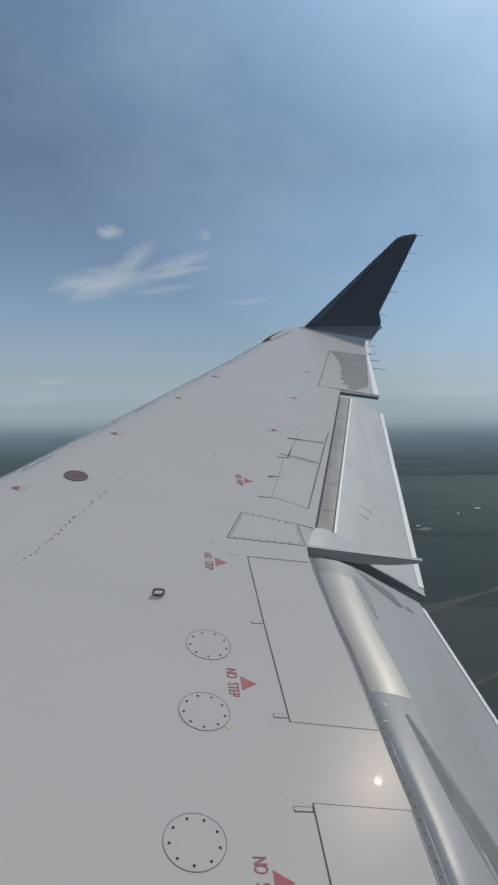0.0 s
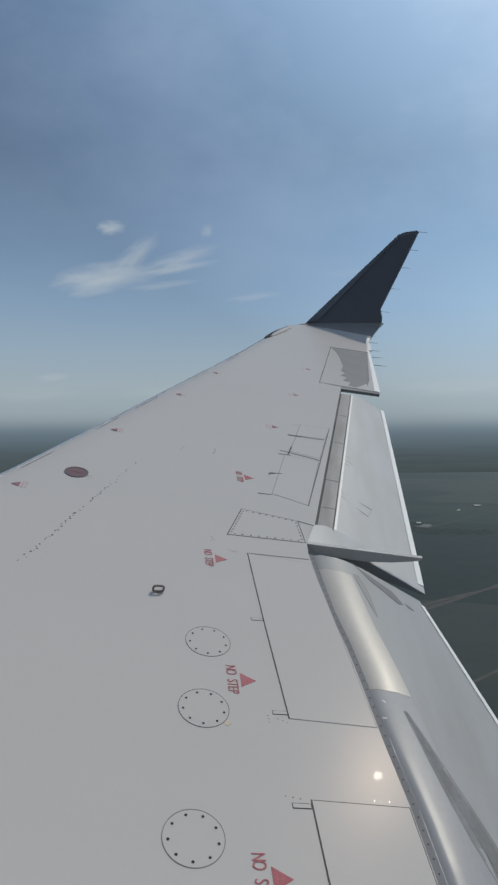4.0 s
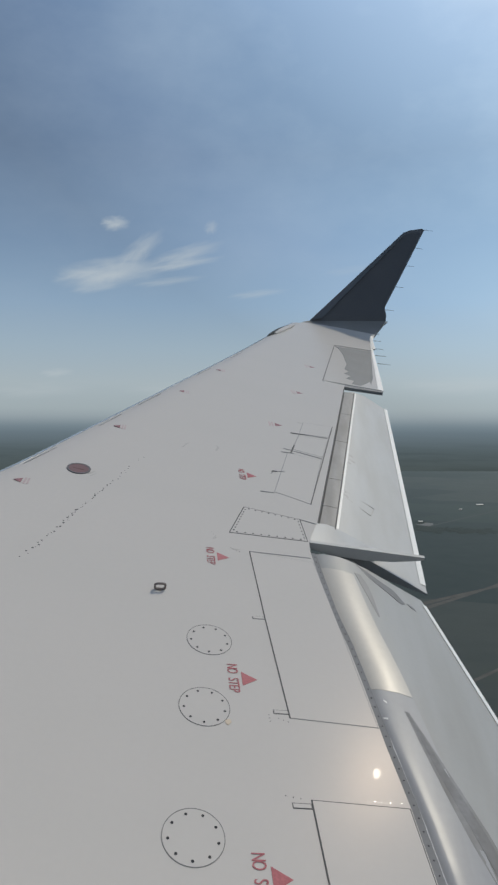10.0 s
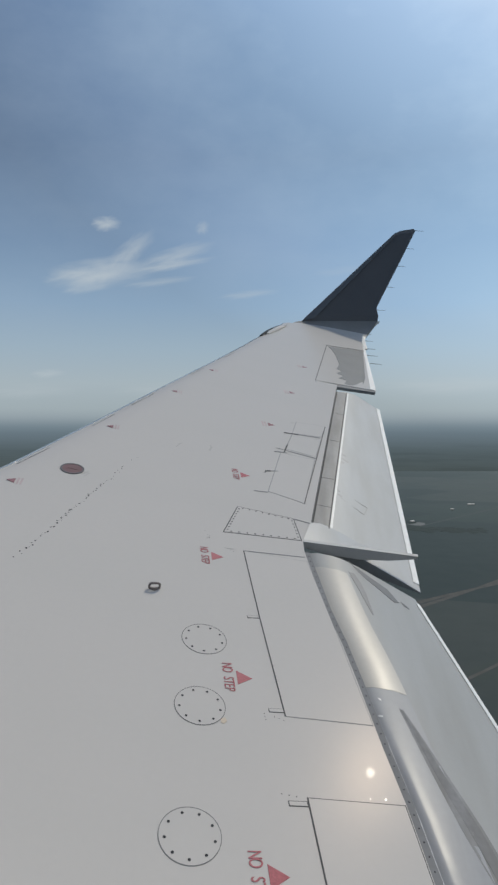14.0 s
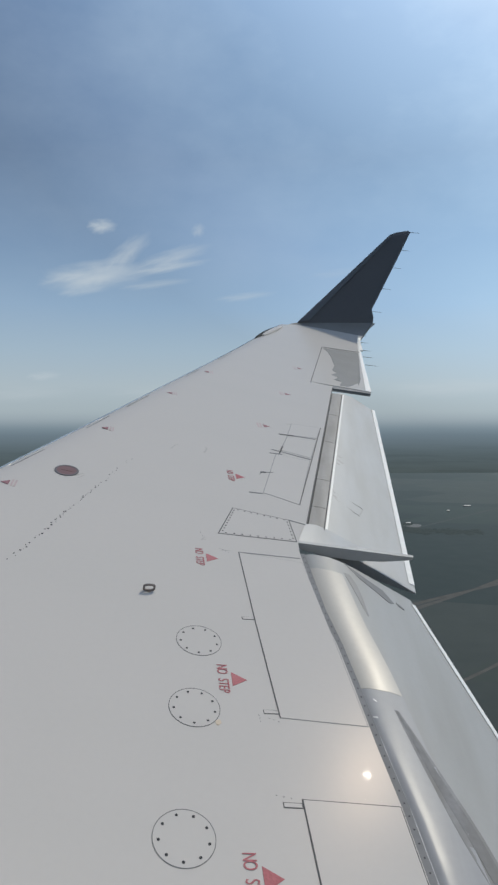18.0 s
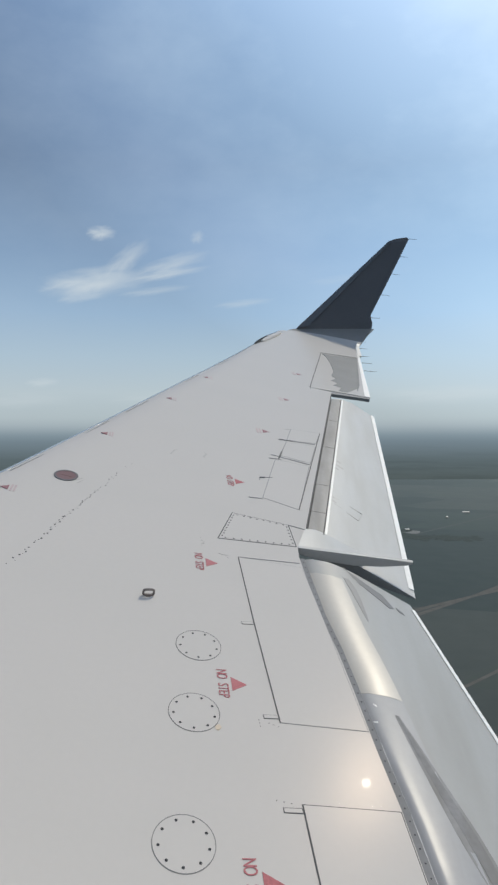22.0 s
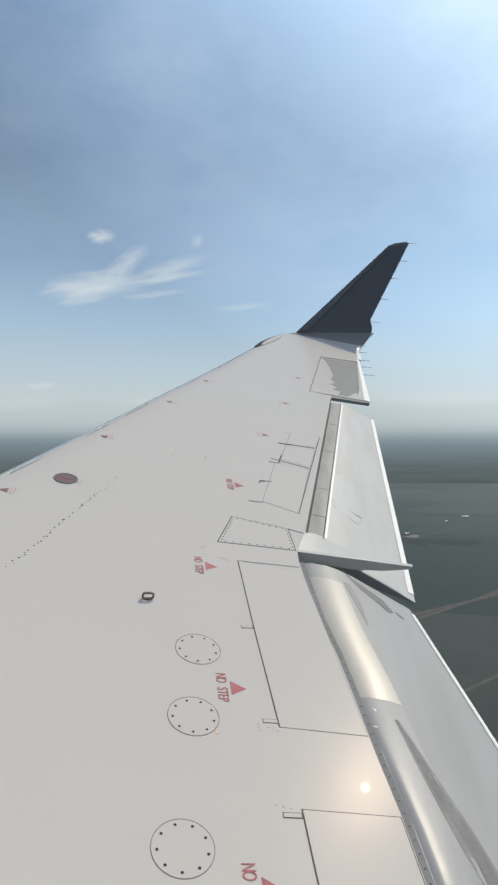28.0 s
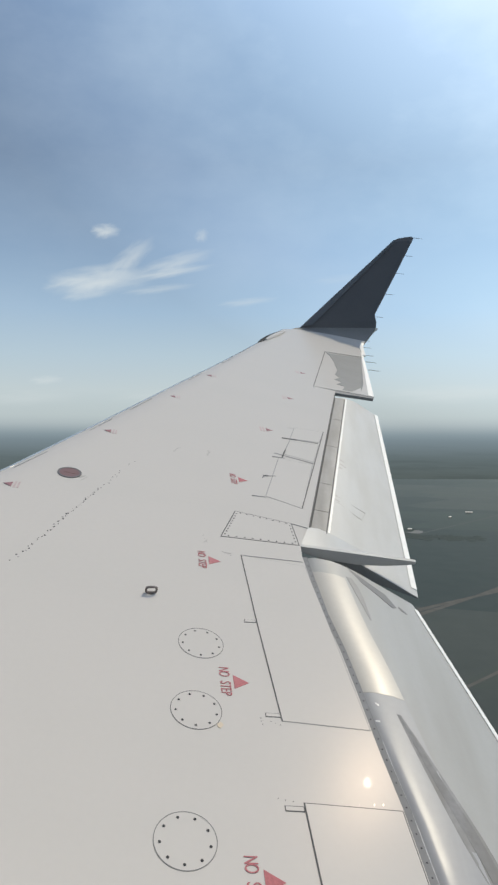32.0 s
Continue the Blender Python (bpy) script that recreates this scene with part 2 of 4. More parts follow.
pale_red = material("faded_red_stencil", (0.46, 0.335, 0.33), 0.5, grain=0.2, stain=0.14, stain_tint=(1.05, 1.25, 1.25))
dull_red = material("dull_red_stencil", (0.27, 0.12, 0.13), 0.6, grain=0.2, stain=0.10, scale=120, stain_tint=(1.3, 1.9, 1.9), spec=0.2)
screw_steel = material("screw_steel", (0.045, 0.045, 0.05), 0.7, spec=0.2)
cap_red = material("cap_red", (0.17, 0.085, 0.085), 0.5, stain=0.15)
cap_ring = material("cap_ring", (0.13, 0.12, 0.12), 0.45, metal=0.3, stain=0.1)
loop_shade_grey = material("loop_shade_grey", (0.19, 0.165, 0.155), 0.55, spec=0.2)
lens = material("lens_dark", (0.045, 0.05, 0.055), 0.7, spec=0.05)
wick_black = material("wick_grey", (0.22, 0.21, 0.205), 0.85, spec=0.1)


# ---- building blocks ----
def part(name, bm, mat, parent, label="", smooth=False):
    me = bpy.data.meshes.new(name)
    bmesh.ops.recalc_face_normals(bm, faces=bm.faces)
    bm.to_mesh(me)
    bm.free()
    me.materials.append(mat)
    if smooth:
        me.polygons.foreach_set("use_smooth", [True] * len(me.polygons))
        me.set_sharp_from_angle(angle=radians(38))
    ob = new(name, me)
    ob.parent = parent
    return tagged(ob, label)


def p3(p, z=0.0):
    return Vector((p[0], p[1], p[2] if len(p) > 2 else z))


def slab(corners, thick, z=0.0, bevel=0.0, top=None):
    """A plate with the given corners; its top face is at z (or the corners' own height), its underside lower by thick."""
    bm = bmesh.new()
    up = [bm.verts.new(p3(p, z)) for p in corners]
    low = [bm.verts.new(p3(p, z) - Vector((0, 0, thick))) for p in corners]
    bm.faces.new(up)
    bm.faces.new(low[::-1])
    k = len(up)
    for i in range(k):
        bm.faces.new((up[i], low[i], low[(i + 1) % k], up[(i + 1) % k]))
    bmesh.ops.recalc_face_normals(bm, faces=bm.faces)
    if bevel:
        rim = [e for e in bm.edges if all(v in up for v in e.verts)]
        bmesh.ops.bevel(bm, geom=rim, offset=bevel, segments=2, affect="EDGES")
    return bm


def grown(corners, w):
    """The corners of a polygon moved outwards by w."""
    pts = [p3(p) for p in corners]
    area = sum(a.x * b.y - b.x * a.y for a, b in zip(pts, pts[1:] + pts[:1]))
    sign = 1 if area > 0 else -1
    out = []
    for i, p in enumerate(pts):
        a, b = (p - pts[i - 1]), (pts[(i + 1) % len(pts)] - p)
        na = Vector((a.y, -a.x, 0)).normalized() * sign
        nb = Vector((b.y, -b.x, 0)).normalized() * sign
        m = (na + nb).normalized()
        out.append(p + m * (w / max(0.35, m.dot(na))))
    return out


def strip(a, b, width, thick=0.003, z=0.0015):
    """A narrow strip from a to b, its top at height z."""
    a, b = p3(a), p3(b)
    d = (b - a).normalized()
    s = Vector((-d.y, d.x, 0)) * (width / 2)
    return slab([(v.x, v.y, v.z + z) for v in (a - s, b - s, b + s, a + s)], thick)


def loft(rows, caps=True):
    """A skin through closed outlines of equally many points."""
    bm = bmesh.new()
    grid = [[bm.verts.new(p) for p in row] for row in rows]
    k = len(rows[0])
    for a, b in zip(grid, grid[1:]):
        for i in range(k):
            j = (i + 1) % k
            bm.faces.new((a[i], a[j], b[j], b[i]))
    if caps:
        bm.faces.new(grid[0][::-1])
        bm.faces.new(grid[-1])
    return bm


def disc(centre, radius, z0, z1, sides=32, inner=0.0):
    bm = bmesh.new()
    def ring(r, z):
        return [bm.verts.new((centre[0] + r * math.cos(2 * math.pi * i / sides), centre[1] + r * math.sin(2 * math.pi * i / sides), z)) for i in range(sides)]
    top, low = ring(radius, z1), ring(radius, z0)
    for i in range(sides):
        bm.faces.new((low[i], low[(i + 1) % sides], top[(i + 1) % sides], top[i]))
    if inner:
        ti, li = ring(inner, z1), ring(inner, z0)
        for i in range(sides):
            j = (i + 1) % sides
            bm.faces.new((top[i], top[j], ti[j], ti[i]))
            bm.faces.new((ti[i], ti[j], li[j], li[i]))
    else:
        bm.faces.new(top)
        bm.faces.new(low[::-1])
    return bm


def rod(a, b, r0, r1, sides=6):
    a, b = Vector(a), Vector(b)
    d = (b - a).normalized()
    s = d.orthogonal().normalized()
    u = d.cross(s)
    rows = [[p + (s * math.cos(2 * math.pi * i / sides) + u * math.sin(2 * math.pi * i / sides)) * r for i in range(sides)] for p, r in ((a, r0), (b, r1))]
    return loft(rows)


def lerp(a, b, t):
    return p3(a).lerp(p3(b), t)


# ---- the wing ----
wing = new("aircraft_wing")
wing.matrix_world = ATTITUDE @ pose(0, 0, 0, 23.791, 14.505, 0.825)
tagged(wing, "light grey aircraft wing with lowered flaps and a dark navy winglet", "aircraft wing")


def edge_front(y):
    return -0.025 + float(np.interp(y, (-0.8, 2.0, 3.41, 3.93, 4.66, 5.6, 6.97, 8.01, 9.4), (-2.85, -1.76, -1.32, -1.178, -1.006, -0.772, -0.427, -0.195, 0.12)))


def edge_back(y):
    return float(np.interp(y, (-0.8, 1.41, 1.647, 1.885, 2.182, 2.392, 2.646, 3.095, 3.204, 3.21, 3.425, 6.29, 6.466, 6.467, 8.167, 8.168, 9.35),
                           (1.21, 0.761, 0.715, 0.657, 0.592, 0.543, 0.470, 0.375, 0.366, 0.392, 0.411, 0.658, 0.673, 0.456, 0.606, 1.10, 1.14)))


def section(y):
    x0, x1 = edge_front(y), edge_back(y)
    chord = 2.1 - 0.13 * max(0.0, y - 2)
    s = chord / 2.0
    depth, reach = 0.10 * s, 0.30 * s
    pts = []
    for i in range(9):
        w = 1 - i / 8
        pts.append((x0 + reach * (1 - math.cos(math.pi / 2 * (1 - w))), y, -depth * (1 - math.sin(math.pi / 2 * (1 - w)))))
    tail = -0.03 if y > 8.1675 else 0.0
    for u in (0.15, 0.35, 0.55, 0.75, 0.9, 1.0):
        x = x0 + reach + (x1 - x0 - reach) * u
        pts.append((x, y, tail * max(0, (u - 0.55) / 0.45)))
    pts.append((x1, y, tail - 0.014))
    for u in (0.9, 0.7, 0.5, 0.3, 0.12):
        x = x0 + (x1 - x0) * u
        pts.append((x, y, -0.03 - 0.26 * s * math.sin(math.pi * min(1, u * 1.05 + 0.0)) ** 0.7))
    pts.append((x0 + 0.02 * s, y, -depth * 1.35))
    return [Vector(p) for p in pts]


stations = (-1.1, 0.4, 1.0, 1.41, 1.647, 1.885, 2.182, 2.392, 2.646, 2.9, 3.095, 3.204, 3.21, 3.425, 4.4, 5.4, 6.29, 6.466, 6.467, 7.3, 8.167, 8.168, 8.7, 8.9, 9.105)
part("upper_skin", loft([section(y) for y in stations]), paint, wing, smooth=True)
# polished leading edge, wrapped round the nose and 3 mm proud of the skin
def nose_cap(y):
    pts = section(y)
    up, low = pts[:4], pts[-1]
    out = [p + Vector((-0.003, 0, 0.003)) for p in up]
    return out + [pts[3] + Vector((0.004, 0, -0.004)), low + Vector((0.05, 0, 0.02)), low + Vector((-0.003, 0, -0.003))]
part("leading_edge", loft([nose_cap(y) for y in stations if y not in (3.204, 6.466, 8.167)]), bare_metal, wing, "polished bare metal leading edge", smooth=True)

# inboard flap: a rounded nose and a long sloping top
def flap_in(y):
    g = edge_back(min(y, 3.2))
    t = 1.029 + (3.074 - y) * 0.2609
    c = [(g - 0.02, -0.10), (g + 0.005, -0.062), (g + 0.035, -0.036), (g + 0.075, -0.022), (g + 0.155, -0.018), (g + 0.21, -0.026), (g + 0.3, -0.048), (t - 0.02, -0.156), (t, -0.163), (t, -0.170), (g + 0.25, -0.17), (g + 0.05, -0.15)]
    return [Vector((x, y, z)) for x, z in c]
flap = part("inboard_flap", loft([flap_in(y) for y in (-1.1, 0.5, 1.0, 1.41, 1.647, 1.885, 2.182, 2.392, 2.646, 2.9, 3.09, 3.15)]), inboard_flap_paint, wing, "lowered inboard flap with a smooth rounded nose", smooth=True)
def flap_band(y0, y1, first, last, lift, steps=7):
    rows = []
    for i in range(steps):
        y = y0 + (y1 - y0) * i / (steps - 1)
        top = flap_in(y)[first:last]
        rows.append([p + Vector((0, 0, lift)) for p in top] + [p - Vector((0, 0, 0.004)) for p in reversed(top)])
    return loft(rows)
# the cream tint puts part of the nose's sun highlight into the colour
part("nose_strip", flap_band(3.02, 2.20, 2, 6, 0.0008), nose_cream, flap, "cream strip on the flap nose, sun highlight in its colour", smooth=True)
def plate_top(y):
    """The wear plate's top: crowned close behind the seal, thinning onto the flap at its outer end."""
    g = edge_back(y)
    rise = max(0.0, min(1.0, (2.195 - y) / 0.35))
    thin = ((0.035, -0.0335), (0.050, -0.0275), (0.075, -0.0195), (0.105, -0.0170), (0.155, -0.0155), (0.21, -0.0235))
    crown = ((0.035, -0.0300), (0.050, -0.0160), (0.072, -0.0120), (0.105, -0.0130), (0.155, -0.0160), (0.21, -0.0235))
    return [Vector((g + a[0] + (b[0] - a[0]) * rise, y, a[1] + (b[1] - a[1]) * rise)) for a, b in zip(thin, crown)]
rows = []
for i in range(30):
    top = plate_top(2.195 - 3.295 * i / 29)
    rows.append(top + [p - Vector((0, 0, 0.008)) for p in reversed(top)])
part("wear_plate", loft(rows), wear_metal, flap, "polished wear plate on the flap nose", smooth=True)
part("trailing_edge", loft([[Vector((1.029 + (3.074 - y) * 0.2609 + dx, y, dz)) for dx, dz in ((-0.017, -0.1535), (0.004, -0.158), (0.006, -0.172), (-0.017, -0.160))] for y in (3.10, 1.5, -1.1)]), edge_paint, flap, "trailing edge strip, painted white for its sunlit bevel")

# dark band along the plate's rear edge, and painted glints at its outer end
def banded(half, lift, seed):
    rows = []
    for i in range(58):
        y = 2.10 - 0.056 * i
        g = edge_back(y)
        middle, spread = g + 0.150 + 0.16 * (2.10 - y), min(1.0, 0.15 + i * 0.10)
        x0 = middle - (half + 0.012 * noise.noise(Vector((y * 3.1, seed, 0.0)))) * spread
        x1 = middle + (half + 0.012 * noise.noise(Vector((y * 5.3, seed + 2.0, 0.0)))) * spread
        under = [(p.x, p.z) for p in plate_top(y)[2:]] + [(p.x, p.z) for p in flap_in(y)[6:9]]
        top = [Vector((x, y, float(np.interp(x, [p[0] for p in under], [p[1] for p in under])) + lift)) for x in (x0, x0 * 0.67 + x1 * 0.33, x0 * 0.33 + x1 * 0.67, x1)]
        rows.append(top + [p - Vector((0, 0, 0.010)) for p in reversed(top)])
    return loft(rows)
part("grey_band", banded(0.050, 0.0005, 0.3), material("band_grey", (0.300, 0.297, 0.295), 0.6, grain=0.08, stain=0.2, spec=0.05, streak=(5, 1, 1)), flap, "grey band on the flap nose", smooth=True)
part("grey_band_core", banded(0.027, 0.0009, 4.3), material("band_dark", (0.258, 0.256, 0.258), 0.6, grain=0.1, stain=0.2, spec=0.05, streak=(5, 1, 1)), flap, "darker middle of the grey band", smooth=True)
# lip between the seal and the wear plate; its glints are painted near-white
rows = []
for i in range(26):
    y = 1.95 - 0.115 * i
    g = edge_back(y)
    rows.append([Vector((g + dx, y, dz)) for dx, dz in ((0.0285, -0.0240), (0.031, -0.0175), (0.037, -0.0165), (0.041, -0.0200), (0.041, -0.040), (0.0285, -0.040))])
part("plate_lip", loft(rows), material("lip_glint_white", (0.80, 0.80, 0.81), 0.24, metal=0.15, scale=55, bump=0.8, grain=0.2), flap, "lip of the wear plate, its glints put in white colour", smooth=True)
# riveted seal along the skin's rear edge
def seal_line(y):
    return edge_back(y)
for y0, y1 in ((3.095, 2.646), (2.646, 2.392), (2.392, 2.182), (2.182, 1.885), (1.885, 1.647), (1.647, 1.41), (1.41, 0.4)):
    a, b = (seal_line(y0) + 0.013, y0, 0.0), (seal_line(y1) + 0.014, y1, 0.0)
    part("seal_strip", strip(a, b, 0.028, 0.012, -0.0015), sealant, wing)
rivet = disc((0, 0), 0.0032, 0.0, 0.0006, 8)
rivet_mesh = bpy.data.meshes.new("rivet")
rivet.to_mesh(rivet_mesh)
rivet.free()
rivet_mesh.materials.append(screw_steel)
bright_rivet_mesh = rivet_mesh.copy()
bright_rivet_mesh.materials.clear()
bright_rivet_mesh.materials.append(polished)
def rivet_at(x, y, z, parent, size=1.0, name="rivet", bright=False):
    ob = new(name, bright_rivet_mesh if bright else rivet_mesh)
    ob.location, ob.scale, ob.parent = (x, y, z), (size, size, size), parent
    return ob
for i in range(58):
    y = 3.06 - 0.045 * i
    rivet_at(seal_line(y) + 0.015, y, -0.0015, wing, 0.9)


# outboard flap
def cove(y):
    return 0.411 + (y - 3.425) * 0.0862
def flap_out(y):
    g = cove(y)
    t = 1.047 + (y - 3.228) * 0.0268
    c = [(g + 0.0, -0.07), (g + 0.02, -0.05), (g + 0.055, -0.034), (g + 0.09, -0.028), (g + 0.125, -0.032), (g + 0.22, -0.055), (t - 0.03, -0.152), (t, -0.160), (t, -0.166), (g + 0.25, -0.15), (g + 0.05, -0.11)]
    return [Vector((x, y, z)) for x, z in c]
def slanted(y, y_tail, fn):
    pts = fn(y)
    lo, hi = min(p.x for p in pts), max(p.x for p in pts)
    return [Vector((p.x, y + (y_tail - y) * (p.x - lo) / (hi - lo), p.z)) for p in pts]
rows = [slanted(3.36, 3.228, flap_out)] + [flap_out(y) for y in (3.7, 4.5, 5.3, 6.1)] + [slanted(6.36, 6.509, flap_out)]
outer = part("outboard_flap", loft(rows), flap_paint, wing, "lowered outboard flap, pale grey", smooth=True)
# cover on the flap's end; the shade there is put into its dark colour
ends = slanted(3.357, 3.225, flap_out)
part("end_rib", loft([[p + Vector((0, dy, 0)) for p in ends] for dy in (0.0, -0.003)]), rib_shade, outer, "end rib of the flap, dark colour for its shade")
part("trailing_edge", loft([[Vector((1.047 + (y - 3.228) * 0.0268 + dx, y, dz)) for dx, dz in ((-0.03, -0.1485), (0.004, -0.155), (0.006, -0.170), (-0.03, -0.158))] for y in (3.30, 5, 6.49)]), edge_paint, outer, "trailing edge strip, painted white for its sunlit bevel")
for k, (y0, y1) in enumerate(((3.44, 3.72), (3.725, 4.15), (4.155, 4.9), (4.905, 5.6), (5.605, 6.3))):
    part("cove_plate", loft([[Vector((cove(y) + dx, y, dz)) for dx, dz in ((0.004, -0.030), (0.012, -0.0190), (0.045, -0.0165), (0.07, -0.0155), (0.10, -0.0168), (0.10, -0.026), (0.004, -0.044))] for y in (y0, y1)]), cove_metal, wing, "worn grey plate in the flap slot", smooth=True)
part("slot_edge", strip((cove(3.43) + 0.104, 3.44, -0.017), (cove(6.3) + 0.104, 6.32, -0.017), 0.006, 0.012, 0.002), joint, wing)
part("slot_lip", strip((cove(3.43) + 0.002, 3.44, 0), (cove(6.3) + 0.002, 6.32, 0), 0.008, 0.02, 0.0012), joint, wing)
part("nose_strip", loft([[Vector((cove(y) + dx, y, dz)) for dx, dz in ((0.109, -0.0240), (0.116, -0.0246), (0.124, -0.0262), (0.116, -0.04))] for y in (3.47, 4.9, 6.34)]), edge_paint, outer, "pale strip along the flap nose", smooth=True)
# fence at the flap's inner end
def fence_row(u, half):
    a = lerp((0.368, 3.208, 0.001), (1.010, 3.352, -0.012), u)
    deep = 0.056 * math.sin(math.pi * min(1.0, 0.12 + u * 0.86)) ** 0.8 + 0.012
    return [a + Vector((0, half, 0)), a + Vector((0, -half, 0)), a + Vector((0, -half * 0.6, -deep)), a + Vector((0, half, -deep))]
part("flap_fence", loft([fence_row(u, 0.012) for u in (0, 0.1, 0.25, 0.5, 0.75, 0.95, 1.0)]), fence_shade_grey, wing, "slim pointed fence between the flaps", smooth=False)
rows = []
for u, xa, ya, za in ((0.0, 0.405, 3.43, 0.0), (0.1, 0.465, 3.455, -0.006), (0.2, 0.535, 3.47, -0.026), (0.35, 0.63, 3.46, -0.050), (0.5, 0.72, 3.45, -0.072), (0.6, 0.775, 3.42, -0.07)):
    f_ = fence_row(u, 0.012)[0]
    top = [Vector((xa, ya, za + 0.003)), Vector((xa, ya, za + 0.003)).lerp(f_, 0.5) + Vector((0, 0, 0.004 * (1 - u))), f_ + Vector((0, 0.0, -0.0005))]
    rows.append(top + [p - Vector((0, 0, 0.01)) for p in reversed(top)])
part("skirt_panel", loft(rows), flap_paint, wing, smooth=True)

# aileron tab with its worn patch
tab = part("aileron", slab([(0.606, 8.167, 0.000), (0.456, 6.466, 0.000), (1.081, 6.689, -0.030), (1.091, 8.428, -0.020)], 0.02, bevel=0.004), panel_paint, wing, "small hinged control surface near the wing tip")
part("hinge_joint", strip((0.606, 8.167), (0.456, 6.466), 0.007, 0.004, 0.003), joint, tab)
part("side_joint", strip((0.605, 8.158, 0.002), (1.089, 8.413, -0.017), 0.006, 0.004, 0.003), soft_joint, tab)
part("trailing_edge", slab([(1.081, 8.401, -0.016), (1.028, 6.694, -0.026), (1.086, 6.686, -0.028), (1.114, 8.451, -0.020)], 0.02, 0.004), edge_paint, tab, "trailing edge strip, painted white for its sunlit bevel")
part("end_rib", slab([(0.455, 6.441, 0.001), (1.077, 6.659, -0.028), (1.075, 6.623, -0.030), (0.643, 6.430, -0.010), (0.455, 6.414, 0.000)], 0.03), rib_shade, tab)
patch = [(0.618, 8.109, 0.002), (1.070, 8.357, -0.015), (1.004, 7.076, -0.023), (0.945, 6.672, -0.027), (0.754, 6.622, -0.015), (0.785, 6.775, -0.015), (0.701, 6.778, -0.012), (0.755, 6.918, -0.013), (0.684, 6.959, -0.010), (0.744, 7.089, -0.012), (0.697, 7.158, -0.009), (0.731, 7.388, -0.009), (0.705, 7.754, -0.006), (0.665, 8.023, -0.003)]
part("worn_patch", slab([(x, y, z + 0.0022) for x, y, z in patch], 0.003), grey_patch, tab, "grey worn patch with a ragged edge")

# wing tip, curving up into the winglet
base_a, base_b = Vector((0.283, 9.376, 0.0)), Vector((1.315, 9.59, 0.186))
rows = []
for v in range(8):
    w = v / 7
    row = []
    for u in range(9):
        s = u / 8
        low = Vector((0.10 + 1.03 * s, 9.10, -0.03 * max(0, (s - 0.5) * 2) - 0.045 * (1 - s) ** 6))
        mid = Vector((0.20 + 1.00 * s, 9.38 + 0.08 * s, -0.02))
        top = base_a.lerp(base_b, s)
        row.append(low * (1 - w) ** 2 + mid * (2 * w * (1 - w)) + top * w * w)
    rows.append(row + [p + Vector((0, 0.02, -0.05)) for p in reversed(row)])
part("tip_fairing", loft(rows[:4]), paint, wing, "wing tip curving up into the winglet", smooth=True)
# the grey colour here deepens the shadow under the winglet
part("winglet_root", loft(rows[3:]), root_shadow_grey, wing, "turn-up of the wing into the winglet, its shadow deepened in grey", smooth=True)

def blade(outline, thick, inset):
    """A thin blade in a slanted plane, thickest inside its edge."""
    pts = [Vector(p) for p in outline]
    mid = sum(pts, Vector()) / len(pts)
    nrm = (pts[1] - pts[0]).cross(pts[-1] - pts[0]).normalized()
    bm = bmesh.new()
    rim = [bm.verts.new(p) for p in pts]
    for sgn in (1, -1):
        inner = [bm.verts.new(p.lerp(mid, inset) + nrm * sgn * thick / 2) for p in pts]
        for i in range(len(pts)):
            j = (i + 1) % len(pts)
            bm.faces.new((rim[i], rim[j], inner[j], inner[i]))
        bm.faces.new(inner)
    return bm
# outline set along the camera's sight lines and leaned outward; strip and wicks follow
winglet = part("winglet", blade([(0.283, 9.376, 0.0), (0.872, 9.939, 0.756), (1.298, 10.342, 1.297), (1.333, 10.373, 1.338), (1.402, 10.408, 1.382), (1.576, 10.463, 1.441), (1.613, 10.456, 1.425), (1.48, 10.158, 1.003), (1.28, 9.724, 0.389), (1.26, 9.681, 0.327), (1.274, 9.64, 0.265), (1.315, 9.59, 0.186)], 0.022, 0.10), navy, wing, "dark navy winglet, leaned outward to fit the view", smooth=False)
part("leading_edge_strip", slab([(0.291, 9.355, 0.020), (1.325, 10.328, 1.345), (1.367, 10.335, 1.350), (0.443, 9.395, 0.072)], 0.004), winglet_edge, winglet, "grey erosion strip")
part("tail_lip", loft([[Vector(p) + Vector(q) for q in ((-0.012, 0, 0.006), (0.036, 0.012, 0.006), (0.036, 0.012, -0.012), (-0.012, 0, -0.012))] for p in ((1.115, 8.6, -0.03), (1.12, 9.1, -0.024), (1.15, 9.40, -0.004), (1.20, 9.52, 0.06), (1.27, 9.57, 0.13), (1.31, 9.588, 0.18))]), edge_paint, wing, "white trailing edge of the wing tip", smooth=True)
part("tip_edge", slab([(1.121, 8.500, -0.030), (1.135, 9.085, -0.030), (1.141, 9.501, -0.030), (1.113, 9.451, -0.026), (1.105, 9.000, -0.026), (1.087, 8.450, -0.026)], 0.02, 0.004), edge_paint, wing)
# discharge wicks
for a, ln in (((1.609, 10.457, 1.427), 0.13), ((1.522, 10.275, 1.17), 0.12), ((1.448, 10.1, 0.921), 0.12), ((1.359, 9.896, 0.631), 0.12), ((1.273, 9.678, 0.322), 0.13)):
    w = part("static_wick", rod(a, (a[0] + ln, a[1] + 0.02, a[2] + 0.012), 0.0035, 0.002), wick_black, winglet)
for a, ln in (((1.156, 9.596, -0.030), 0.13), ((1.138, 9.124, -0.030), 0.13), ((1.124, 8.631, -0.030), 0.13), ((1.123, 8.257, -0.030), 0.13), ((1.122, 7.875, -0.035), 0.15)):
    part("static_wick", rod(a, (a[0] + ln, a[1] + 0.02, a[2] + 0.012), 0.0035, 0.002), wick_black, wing)
